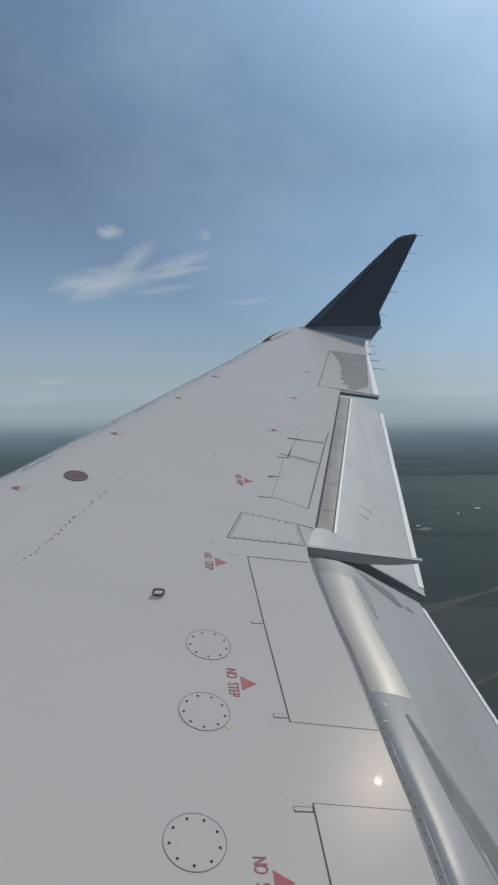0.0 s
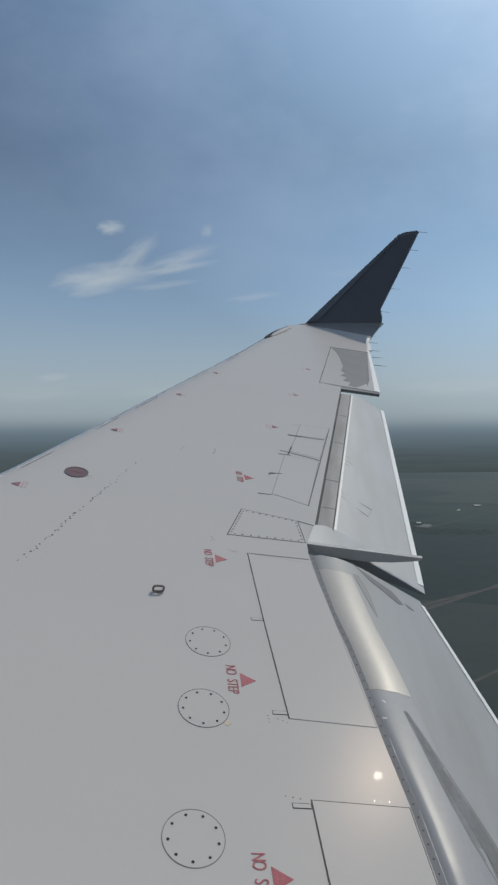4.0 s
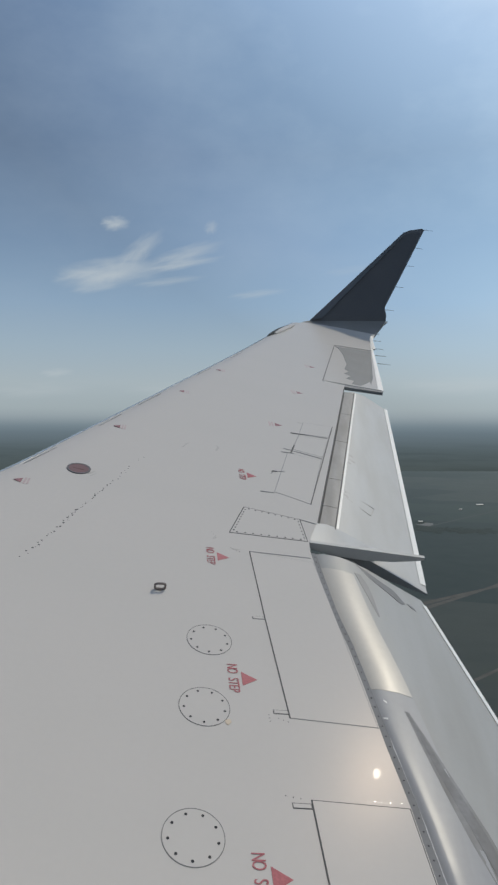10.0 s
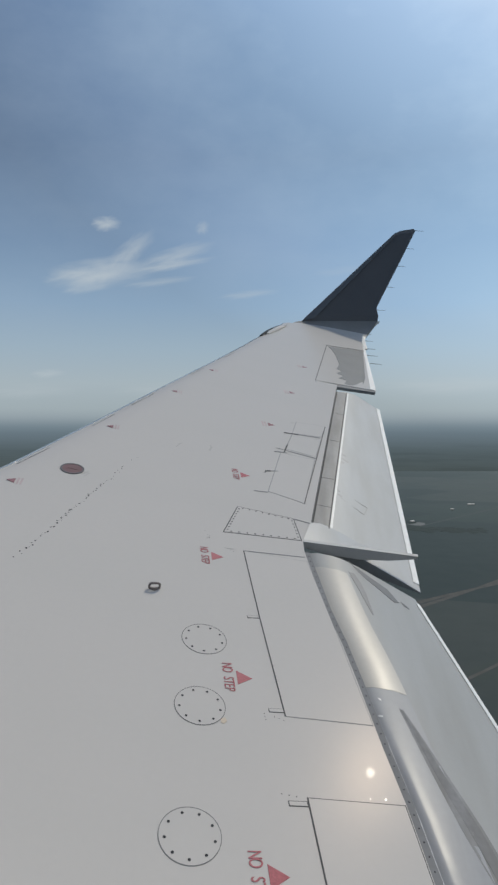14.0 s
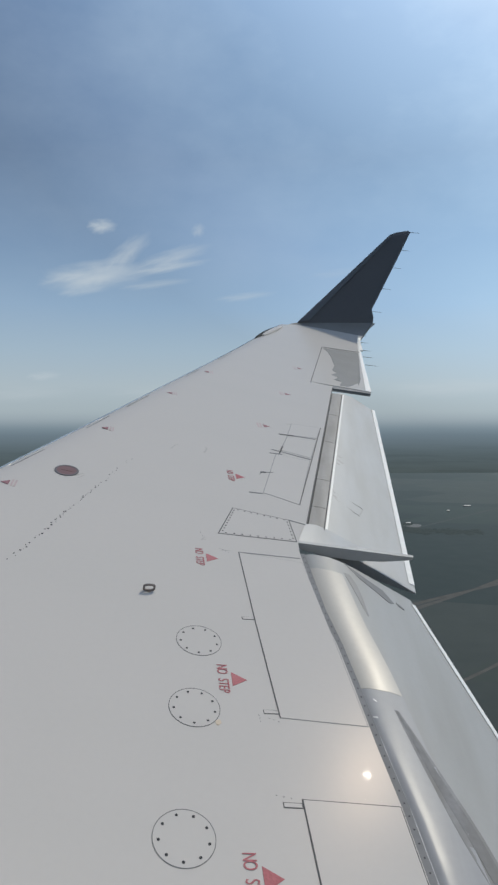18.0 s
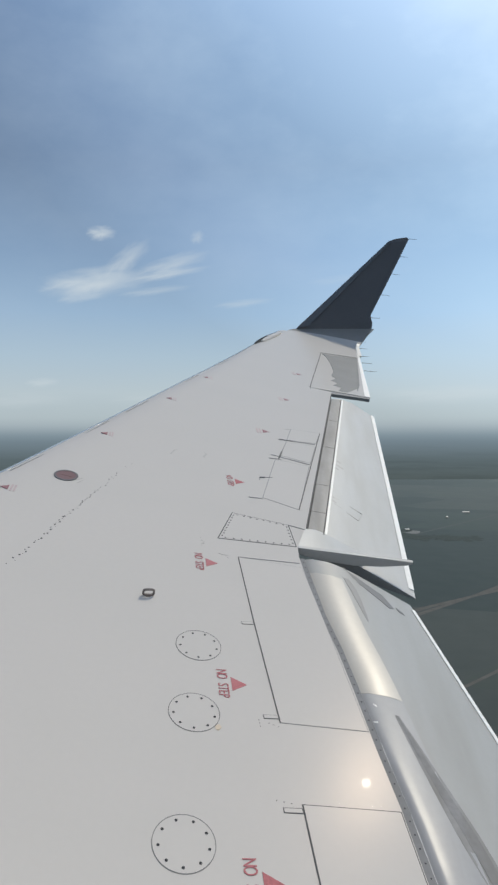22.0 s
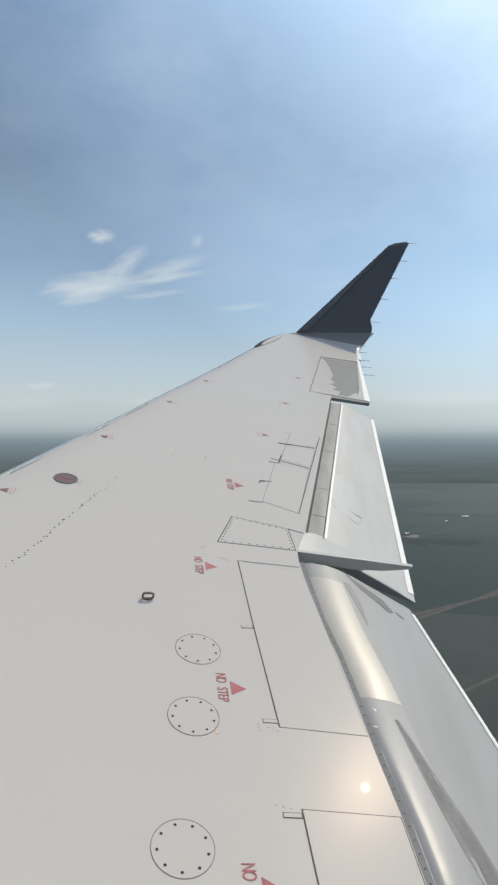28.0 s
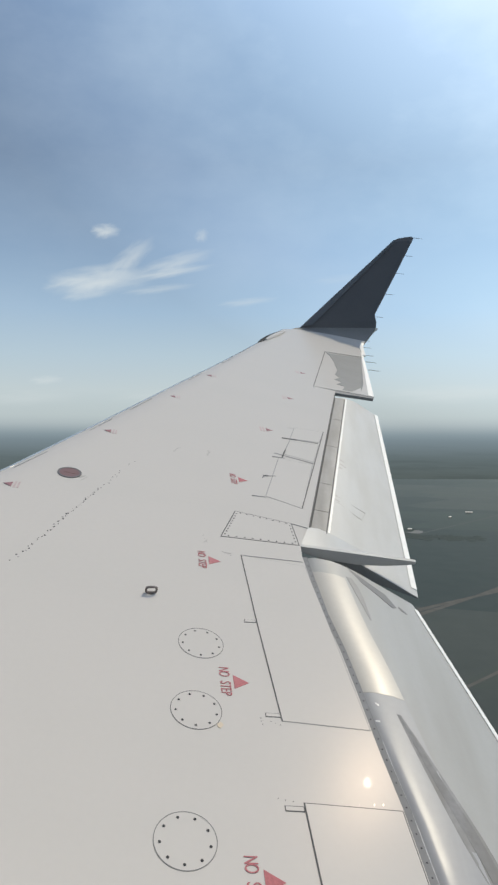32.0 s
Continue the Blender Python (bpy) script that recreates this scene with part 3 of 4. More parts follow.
# position light in the tip's leading edge
def blister(a, b, r0, flat_):
    rows = []
    for i in range(9):
        u = i / 8
        r = r0 * math.sin(math.pi * (0.05 + 0.9 * u)) ** 0.5
        c = lerp(a, b, u)
        rows.append([c + Vector((r * math.cos(k * math.pi / 6) * 0.9, 0, r * flat_ * math.sin(k * math.pi / 6))) for k in range(12)])
    return loft(rows)
lamp = part("position_light", blister((-0.185, 8.0, -0.028), (0.06, 8.88, -0.014), 0.052, 0.6), lens, wing, "dark glass position light in the leading edge", smooth=True)
part("cover", blister((-0.115, 8.12, -0.004), (0.08, 8.84, 0.006), 0.043, 0.55), paint, lamp, "pale fairing over the light", smooth=True)


# ---- panels of the skin ----
def panel(name, corners, gap=0.0025, mat=None, line=None, label="", proud=0.0015):
    ob = part(name, slab([p3(c) + Vector((0, 0, proud)) for c in corners], 0.004, bevel=0.0012), mat or panel_paint, wing, label)
    part("joint", slab([p + Vector((0, 0, proud * 0.45)) for p in grown(corners, gap)], 0.003), line or joint, ob)
    return ob


def screws(ob, a, b, count, size=1.0, z=0.0015):
    for i in range(count):
        q = lerp(a, b, (i + 0.5) / count)
        rivet_at(q.x, q.y, z, ob, size, "screw")


in_spoiler = [(0.068, 2.968), (0.183, 2.463), (0.316, 1.913), (edge_back(1.96) - 0.006, 1.964), (edge_back(2.414) - 0.006, 2.414), (edge_back(3.0) - 0.006, 3.0)]
ob = panel("spoiler_panel", in_spoiler, 0.0015, label="flush spoiler panel with a dark hinge line", line=soft_joint)
for a, b in (((0.068, 2.968), (0.183, 2.463)), ((0.183, 2.463), (0.316, 1.913))):
    part("hinge_line", strip(a, b, 0.0040, 0.003, 0.0022), joint, ob)
next_panel = [(0.397, 1.592), (0.50, 1.08), (edge_back(1.08) - 0.006, 1.12), (edge_back(1.41) - 0.006, 1.413), (edge_back(1.64) - 0.006, 1.645)]
ob = panel("spoiler_panel", next_panel, 0.0022, label="flush spoiler panel beside the wing root")
part("hinge_line", strip((0.397, 1.592), (0.50, 1.08), 0.0040, 0.003, 0.0022), joint, ob)
part("panel_joint", strip((0.068, 2.968), (0.376, 3.037), 0.0045, 0.003, 0.0022), soft_joint, wing)
for y0, y1 in zip(stations, stations[1:]):
    if y1 - y0 > 0.05 and 2.4 < y1 < 8.5:
        a, b = section(y0)[3], section(y1)[3]
        part("edge_joint", strip(a.lerp(b, 0.03) + Vector((0.008, 0, 0)), a.lerp(b, 0.97) + Vector((0.008, 0, 0)), 0.0045, 0.004, 0.004), soft_joint, wing)
for y0, y1 in ((2.9, 3.18), (3.40, 3.70), (4.16, 4.46), (4.72, 5.08), (5.8, 6.1), (6.6, 6.95)):
    a, b = section(y0)[4], section(y1)[4]
    part("seam_gap", strip(a + Vector((0.006, 0, 0)), b + Vector((0.006, 0, 0)), 0.0055, 0.004, 0.0035), ring_joint, wing)
# hinge tabs beside the panels
def hinge(a, b, w, size):
    a, b = p3(a), p3(b)
    d = (b - a).normalized()
    s = Vector((-d.y, d.x, 0)) * w
    ob = part("hinge_cover", slab([q + Vector((0, 0, 0.002)) for q in (a, b, b + s, a + s)], 0.003), panel_paint, wing)
    part("joint", slab([q + Vector((0, 0, 0.001)) for q in grown((a, b, b + s, a + s), size)], 0.003), joint, ob)
hinge((0.136, 2.433), (0.181, 2.446), 0.014, 0.0022)
hinge((0.259, 1.918), (0.309, 1.930), 0.014, 0.0024)
hinge((0.342, 1.551), (0.397, 1.562), 0.014, 0.0028)
access = [(-0.008, 3.429), (-0.050, 3.114), (0.356, 3.204), (0.308, 3.430)]
ob = panel("access_panel", access, 0.0045, line=joint, label="access panel held down by a row of dark screws")
inset = grown(access, -0.012)
for (a, b), n_ in zip(zip(inset, inset[1:] + inset[:1]), (9, 9, 6, 8)):
    screws(ob, a, b, n_, 1.5)
for corners in ([(0.149, 3.717), (0.370, 3.659), (0.435, 4.385), (0.197, 4.369)], [(0.225, 4.473), (0.443, 4.443), (0.484, 4.811), (0.265, 4.756)], [(0.268, 4.819), (0.489, 4.876), (0.525, 5.135), (0.293, 5.086)]):
    panel("outboard_spoiler", corners, 0.0034, line=soft_joint, label="small flush spoiler panel with grey joints")
for a, b, w in (((0.370, 3.659), (0.525, 5.135), 0.009), ((0.204, 4.790), (0.480, 4.846), 0.014), ((0.165, 4.447), (0.443, 4.411), 0.010), ((0.220, 4.393), (0.265, 4.780), 0.012), ((0.113, 4.010), (0.192, 4.046), 0.014), ((0.116, 4.012), (0.111, 3.973), 0.012), ((0.065, 3.681), (0.146, 3.700), 0.01), ((0.308, 3.430), (0.411, 3.418), 0.005), ((0.153, 4.374), (0.239, 4.395), 0.01)):
    # dark and wide at the hinge, thinning towards the far end
    if w >= 0.012:
        part("panel_joint", strip(a, lerp(a, b, 0.4), w * 0.85, 0.003, 0.0032), joint, wing)
        part("panel_joint", strip(lerp(a, b, 0.4), b, w * 0.45, 0.003, 0.0032), soft_joint, wing)
    else:
        part("panel_joint", strip(a, b, w * 0.65, 0.003, 0.0032), joint if w == 0.009 else soft_joint, wing)
for a, b, n_ in (((0.304, 1.586), (0.374, 1.588), 3), ((0.238, 1.911), (0.250, 1.869), 3), ((0.268, 1.901), (0.319, 1.890), 3), ((-0.148, 3.093), (-0.106, 3.010), 3), ((-0.034, 2.967), (0.026, 2.938), 4)):
    screws(wing, a, b, n_, 0.6, 0.0006)
# rubbed bright screws along the panel beside the wing root
for i in range(7):
    q = lerp((0.50, 1.618), (0.70, 1.656), (i + random.random() * 0.7) / 7)
    rivet_at(q.x, q.y + random.uniform(-0.004, 0.006), 0.0009, wing, random.uniform(0.10, 0.24), "screw", True)
# worn fastener row across the front of the wing box
for i in range(76):
    u = (i + random.random() * 0.6) / 76
    q = lerp((-0.898, 2.464), (-0.675, 3.799), u)
    if random.random() < 0.9 - 0.6 * abs(u - 0.35):
        rivet_at(q.x + random.uniform(-0.010, 0.010), q.y, 0.0003, wing, random.uniform(0.5, 1.7), "rivet")

# scuffs and faint curved scratches on the skin
scuff = material("scuff", (0.48, 0.46, 0.44), 0.7, grain=0.1, spec=0.1)
for a, b, w in (((-0.482, 4.075), (-0.469, 4.146), 0.008), ((-0.469, 4.146), (-0.453, 4.167), 0.006), ((-0.270, 4.135), (-0.264, 4.201), 0.012), ((-0.264, 4.201), (-0.279, 4.224), 0.008), ((-0.897, 3.400), (-0.868, 3.449), 0.007), ((-0.875, 3.381), (-0.856, 3.431), 0.004), ((0.248, 5.056), (0.307, 5.069), 0.01), ((0.352, 5.059), (0.478, 5.050), 0.008), ((-0.124, 3.013), (-0.114, 3.047), 0.005), ((-0.019, 2.957), (0.017, 2.962), 0.005)):
    part("scuff_mark", strip(a, b, w, 0.002, 0.0009), scuff, wing)
# three round access covers
for c in ((-0.023, 2.233), (0.015, 1.875), (0.063, 1.380)):
    cover = part("round_cover", disc(c, 0.0882, -0.001, 0.0009, 48), paint, wing, "round access cover with nine dark screws", smooth=False)
    part("rim", disc(c, 0.0904, -0.001, 0.0013, 48, inner=0.0880), ring_joint, cover)
    for k in range(9):
        a = math.radians(158 + 40 * k)
        rivet_at(c[0] + 0.0725 * math.cos(a), c[1] + 0.0725 * math.sin(a), 0.0009, cover, 1.45, "screw")
part("chip_or_glint", slab([(0.094, 1.832), (0.107, 1.844), (0.116, 1.831), (0.108, 1.815), (0.098, 1.818)], 0.002, 0.0015), material("cream_filler", (0.62, 0.52, 0.40), 0.7), wing, "cream filler chip beside a round cover")
def flap_mark(a, b, w, mat):
    def on(p):
        x, y = p
        g, t = cove(y), 1.047 + (y - 3.228) * 0.0268
        return (x, y, float(np.interp(x, (g + 0.125, g + 0.22, t - 0.03, t), (-0.032, -0.055, -0.152, -0.160))))
    part("flap_mark", strip(on(a), on(b), w, 0.003, 0.0006), mat, wing)
for a, b, w in (((0.60, 4.04), (0.80, 3.99), 0.004), ((0.60, 3.95), (0.764, 3.863), 0.004), ((0.80, 3.99), (0.764, 3.863), 0.004), ((0.585, 4.08), (0.60, 4.02), 0.012)):
    flap_mark(a, b, w, faint_joint)
# brown smudges behind the slot
smudge = material("brown_smudge", (0.40, 0.375, 0.36), 0.6, grain=0.12, stain=0.3, scale=25, stain_tint=(1.15, 1.2, 1.22))
for y, reach in ((3.98, 0.03), (4.55, 0.022), (4.62, 0.05), (4.70, 0.03)):
    g = cove(y) + 0.128
    flap_mark((g, y), (g + reach, y - reach * 0.6), 0.022, smudge)
def on_flap(x, y):
    top = flap_in(y)[1:9]
    return float(np.interp(x, [p.x for p in top], [p.z for p in top]))


# cast shadows painted as grey streaks back over the inboard flap, oil stains among them
shadow_stain_grey = material("shadow_stain_grey", (0.165, 0.165, 0.17), 0.5, grain=0.05, stain=0.2)
shadow_stain_pale = material("shadow_stain_pale", (0.255, 0.25, 0.245), 0.5, grain=0.05, stain=0.2)
for k, pts in enumerate((
    [(0.610, 3.045), (0.642, 3.055), (0.676, 2.975), (0.694, 2.890), (0.716, 2.721), (0.708, 2.719), (0.678, 2.825), (0.648, 2.925)],
    [(0.607, 3.165), (0.662, 3.13), (0.751, 3.1), (0.833, 3.076), (0.887, 2.992), (0.861, 2.967), (0.786, 3.017), (0.701, 3.061)],
    [(0.901, 3.016), (0.937, 3.0), (0.946, 2.982), (0.915, 2.985)],
)):
    part("shadow_streak", slab([(x, y, on_flap(x, y) + 0.0014) for x, y in pts], 0.006), shadow_stain_grey if k else shadow_stain_pale, flap, "thin grey streak, painted shadow with some oil stain")
# glints on the wear plate, painted as small white slabs
for a, b in (((0.674, 2.142), (0.686, 2.133)), ((0.668, 2.052), (0.684, 2.05))):
    part("chip_or_glint", slab([(x, y, float(np.interp(x, [p.x for p in plate_top(y)], [p.z for p in plate_top(y)])) + 0.0012) for x, y in (a, b, (b[0], b[1] - 0.009), (a[0], a[1] - 0.006))], 0.003), edge_paint, flap, "small glint painted as a bright chip")
# fuel filler cap
c = (-0.958, 3.438)
cap = part("filler_cap", disc(c, 0.056, -0.001, 0.003, 32), cap_red, wing, "dark red round filler cap in a steel ring")
part("ring", disc(c, 0.066, -0.001, 0.004, 36, inner=0.055), cap_ring, cap)
part("latch", slab([(c[0] - 0.03, c[1] - 0.006), (c[0] + 0.03, c[1] - 0.006), (c[0] + 0.03, c[1] + 0.006), (c[0] - 0.03, c[1] + 0.006)], 0.004, 0.0042), cap_red, cap)
# small metal loop standing upright on the skin
c = Vector((-0.281, 2.486, 0.0))
across_loop = Vector((1.0, 0.345, 0.0)).normalized()
loop_rows = []
for i in range(36):
    a = 2 * math.pi * i / 36
    ca, sa = math.cos(a), math.sin(a)
    px, pz = 0.0225 * math.copysign(abs(ca) ** 0.55, ca), 0.0135 * math.copysign(abs(sa) ** 0.55, sa)
    mid = c + across_loop * px + Vector((0, 0, 0.0170 + pz))
    out = (across_loop * px * 0.5 + Vector((0, 0, pz))).normalized()
    side = Vector((-across_loop.y, across_loop.x, 0))
    loop_rows.append([mid + out * 0.0050 * math.cos(w) + side * 0.0060 * math.sin(w) for w in [2 * math.pi * k / 10 for k in range(10)]])
bm = loft(loop_rows + loop_rows[:1], caps=False)
bmesh.ops.remove_doubles(bm, verts=bm.verts, dist=1e-5)
# the loop's dark colour carries the shade on its near side
loop = part("rope_loop", bm, loop_shade_grey, wing, "small upright metal loop, near side's shade in its dark colour", smooth=True)
part("foot", disc((c.x, c.y), 0.012, -0.001, 0.0022, 20), loop_shade_grey, loop)


# ---- cabin side that the wing grows out of, with the window that the view looks through ----
HULL_R, HULL_Y, HULL_Z = 1.35, -1.14, 1.10
WIN_X, WIN_A, HALF_X, HALF_A = 0.04, radians(17), 0.18, radians(13)


def on_hull(x, a, depth):
    return Vector((x, HULL_Y + (HULL_R - depth) * math.cos(a), HULL_Z + (HULL_R - depth) * math.sin(a)))


xs = [-6.0, -3.0, -1.0, WIN_X - HALF_X, WIN_X + HALF_X, 1.0, 3.0, 6.0]
angles = [radians(v) for v in (-80, -65, -50, -35, -20, -8)] + [WIN_A - HALF_A, WIN_A + HALF_A] + [radians(v) for v in (45, 60, 75, 90)]
hull_bm = bmesh.new()
for depth in (0.0, 0.06):
    grid = [[hull_bm.verts.new(on_hull(x, a, depth)) for x in xs] for a in angles]
    for i in range(len(angles) - 1):
        for j in range(len(xs) - 1):
            if (i, j) != (6, 3):
                hull_bm.faces.new((grid[i][j], grid[i][j + 1], grid[i + 1][j + 1], grid[i + 1][j]))
hull = new("fuselage_wall")
hull.matrix_world = wing.matrix_world @ pose(0, 0, 0, 0, 0, 9)
tagged(hull, "white side of the aircraft cabin round one window", "fuselage", kind="structure")
part("skin", hull_bm, edge_paint, hull, smooth=True)


def outline(grow_x, grow_a, power, depth, count=48):
    pts = []
    for k in range(count):
        w = 2 * math.pi * k / count
        cx, sx = math.cos(w), math.sin(w)
        pts.append(on_hull(WIN_X + grow_x * math.copysign(abs(cx) ** (2 / power), cx), WIN_A + grow_a * math.copysign(abs(sx) ** (2 / power), sx), depth))
    return pts


part("window_surround", loft([outline(HALF_X + 0.004, HALF_A + 0.003, 12, -0.002), outline(0.164, radians(12.1), 3.4, -0.004), outline(0.160, radians(11.9), 3.4, 0.03), outline(0.160, radians(11.9), 3.4, 0.062), outline(HALF_X + 0.004, HALF_A + 0.003, 12, 0.064)], caps=False), edge_paint, hull, "rounded window opening in the cabin side", smooth=True)


# ---- stencils ----
def text_mesh(body, size):
    cu = bpy.data.curves.new("stencil_text", "FONT")
    cu.body, cu.size, cu.align_x, cu.align_y, cu.extrude, cu.offset = body, size, "CENTER", "CENTER", 0.0006, 0.0001
    tmp = new("stencil_text", cu)
    dg = bpy.context.evaluated_depsgraph_get()
    me = bpy.data.meshes.new_from_object(tmp.evaluated_get(dg))
    bpy.data.objects.remove(tmp)
    return me


NO_STEP = (("N", 0.041), ("O", 0.042), (" ", 0.040), ("S", 0.034), ("T", 0.030), ("E", 0.032), ("P", 0.034))


def stencil(tri, size, mat, body=None, turn=-78.0):
    """A red triangle with its point aft, and the words or their bars in front of it."""
    x, y = tri[0], tri[1]
    r = Matrix.Rotation(radians(turn), 3, "Z")
    def at(px, py):
        q = r @ Vector((px, py, 0)) * size
        return (x + q.x, y + q.y)
    ob = part("warning_triangle", slab([at(-0.036, -0.028), at(0.036, -0.028), at(0.0, 0.03)], 0.003, 0.0012), mat, wing, "red warning triangle stencilled on the skin")
    if body:
        # one mesh a letter, set one after the other along the line
        pen = -0.1265
        for letter, wide in body:
            if letter != " ":
                me = text_mesh(letter, 0.060 * size)
                me.transform(Matrix.Diagonal((0.60, 0.95, 1, 1)))
                me.materials.append(mat)
                t = new("letter", me)
                t.parent = ob
                q = at((pen + wide / 2) * 0.585, -0.062)
                t.matrix_local = Matrix.Translation((q[0], q[1], 0.0012)) @ Matrix.Rotation(radians(turn), 4, "Z")
            pen += wide
    else:
        for k in (-1, 1):
            part("warning_bar", slab([at(-0.05, -0.062 + 0.012 * k - 0.007), at(0.05, -0.062 + 0.012 * k - 0.007), at(0.05, -0.062 + 0.012 * k + 0.007), at(-0.05, -0.062 + 0.012 * k + 0.007)], 0.003, 0.001), pale_red, wing)
    return ob


stencil((0.155, 2.060), 1.0, red, NO_STEP)
stencil((-0.052, 2.860), 1.0, red, NO_STEP)
stencil((0.320, 1.317), 1.0, red, NO_STEP)
stencil((-0.007, 3.870), 1.0, red, NO_STEP)
stencil((0.103, 4.902), 0.92, dull_red)
stencil((0.241, 5.865), 0.92, dull_red)
stencil((0.345, 6.880), 0.92, dull_red)
stencil((-0.946, 4.174), 0.72, dull_red, turn=100)
stencil((-0.702, 5.187), 0.72, dull_red, turn=100)
stencil((-1.192, 3.157), 0.72, dull_red, turn=100)
stencil((-0.518, 6.020), 0.72, dull_red, turn=100)


# ---- the land below ----
def land_material():
    m = bpy.data.materials.new("farmland")
    t = tree_of(m)
    co = node(t, "ShaderNodeTexCoord").outputs["Object"]
    cells = node(t, "ShaderNodeTexVoronoi", {"Vector": node(t, "ShaderNodeMapping", {"Vector": co, "Scale": (0.0011, 0.0021, 1), "Rotation": (0, 0, 0.5)}).outputs[0], "Scale": 1.0})
    cells.distance = "CHEBYCHEV"
    tone = node(t, "ShaderNodeSeparateColor", {0: cells.outputs["Color"]}).outputs[0]
    # haze is put into these bluish tones and the grazing gloss below
    base = ramp(t, tone, [(0.0, (0.034, 0.048, 0.047)), (0.3, (0.046, 0.063, 0.056)), (0.55, (0.052, 0.064, 0.061)), (0.75, (0.060, 0.072, 0.062)), (0.9, (0.063, 0.072, 0.066))], "CONSTANT")
    wide = node(t, "ShaderNodeTexNoise", {"Vector": co, "Scale": 0.0016, "Detail": 9.0, "Roughness": 0.65}).outputs[0]
    base = mixc(t, ramp(t, wide, [(0.45, 0.0), (0.65, 0.7)]), base, (0.040, 0.051, 0.052))
    fine = node(t, "ShaderNodeTexNoise", {"Vector": co, "Scale": 0.02, "Detail": 6.0}).outputs[0]
    base = mixc(t, 0.3, base, ramp(t, fine, [(0.3, (0.037, 0.049, 0.049)), (0.7, (0.060, 0.070, 0.068))]))
    p = node(t, "ShaderNodeBsdfPrincipled", {"Base Color": base, "Roughness": 0.9, "Specular IOR Level": 0.1})
    gloss = node(t, "ShaderNodeBsdfGlossy", {"Color": (0.91, 0.97, 0.89, 1), "Roughness": 0.35})
    graze = node(t, "ShaderNodeLayerWeight", {"Blend": 0.5}).outputs["Facing"]
    fac = ramp(t, graze, [(0.6, 0.0), (0.79, 0.018), (0.86, 0.034), (0.90, 0.054), (0.934, 0.070), (1.0, 0.20)])
    mx = node(t, "ShaderNodeMixShader", {0: fac, 1: p.outputs[0], 2: gloss.outputs[0]})
    node(t, "ShaderNodeOutputMaterial", {"Surface": mx.outputs[0]})
    return m


bm = bmesh.new()
bmesh.ops.create_circle(bm, cap_ends=True, segments=96, radius=120000)
me = bpy.data.meshes.new("ground")
bm.to_mesh(me)
bm.free()
me.materials.append(land_material())
tagged(new("ground", me), "hazy dark green farmland far below", "ground", kind="structure")


# offset of the fields, roads, woods and farms along the line of flight
ALONG = 85.0


def flat(name, mesh_bm, mat, spread=1.0):
    me = bpy.data.meshes.new(name)
    mesh_bm.to_mesh(me)
    mesh_bm.free()
    me.transform(Matrix.Diagonal((spread, spread, 1, 1)) @ Matrix.Translation((ALONG, 0, 0)))
    me.materials.append(mat)
    return new(name, me)


track_dirt = material("track_dirt", (0.112, 0.108, 0.100), 0.9, grain=0.15, scale=0.05, stain=0.12, spec=0.1)
faint_dirt = material("faint_dirt", (0.105, 0.112, 0.108), 0.9, grain=0.1, scale=0.05, spec=0.1)
bare_earth = material("bare_earth", (0.064, 0.064, 0.061), 0.9, grain=0.14, scale=0.03, stain=0.2, streak=(0.02, 0.02, 1), spec=0.1)
wet_field = material("dark_field", (0.043, 0.050, 0.050), 0.9, grain=0.1, scale=0.03, spec=0.1)
pale_yard = material("pale_gravel", (0.20, 0.205, 0.20), 0.9, grain=0.15, scale=0.1, spec=0.1)
water = material("pond_water", (0.05, 0.06, 0.06), 0.08, grain=0.05)
roof_pale = material("pale_roof", (0.62, 0.60, 0.56), 0.5, grain=0.1, scale=2)
wall_pale = material("farm_wall", (0.25, 0.24, 0.22), 0.8, grain=0.1, scale=2)
wood_leaf = material("tree_leaf", (0.058, 0.072, 0.067), 0.9, grain=0.25, scale=0.3, spec=0.1)


def ribbon(points, width, z):
    bm = bmesh.new()
    pts = [Vector((p[0], p[1], z)) for p in points]
    fine = []
    for i in range(len(pts) - 1):
        p0, p1, p2, p3_ = pts[max(0, i - 1)], pts[i], pts[i + 1], pts[min(len(pts) - 1, i + 2)]
        for k in range(8):
            u = k / 8
            fine.append(0.5 * (2 * p1 + (p2 - p0) * u + (2 * p0 - 5 * p1 + 4 * p2 - p3_) * u * u + (3 * p1 - p0 - 3 * p2 + p3_) * u ** 3))
    fine.append(pts[-1])
    rails = []
    for i, p in enumerate(fine):
        d = (fine[min(i + 1, len(fine) - 1)] - fine[max(i - 1, 0)]).normalized()
        n_ = Vector((-d.y, d.x, 0)) * width * (0.5 + 0.2 * noise.noise(p * 0.02))
        rails.append((bm.verts.new(p - n_), bm.verts.new(p + n_)))
    for (a, b), (c_, d_) in zip(rails, rails[1:]):
        bm.faces.new((a, c_, d_, b))
    return bm


def patch_of(points, z, wobble):
    """A flat patch of land with a wandering edge round the given corners."""
    bm = bmesh.new()
    rim = []
    for (ax, ay), (bx, by) in zip(points, points[1:] + points[:1]):
        for k in range(6):
            u = k / 6
            p = Vector((ax + (bx - ax) * u, ay + (by - ay) * u, 0))
            rim.append(bm.verts.new((p.x + wobble * noise.noise(p * 0.05), p.y + wobble * noise.noise(p * 0.05 + Vector((9, 3, 0))), z)))
    bm.faces.new(rim)
    return bm


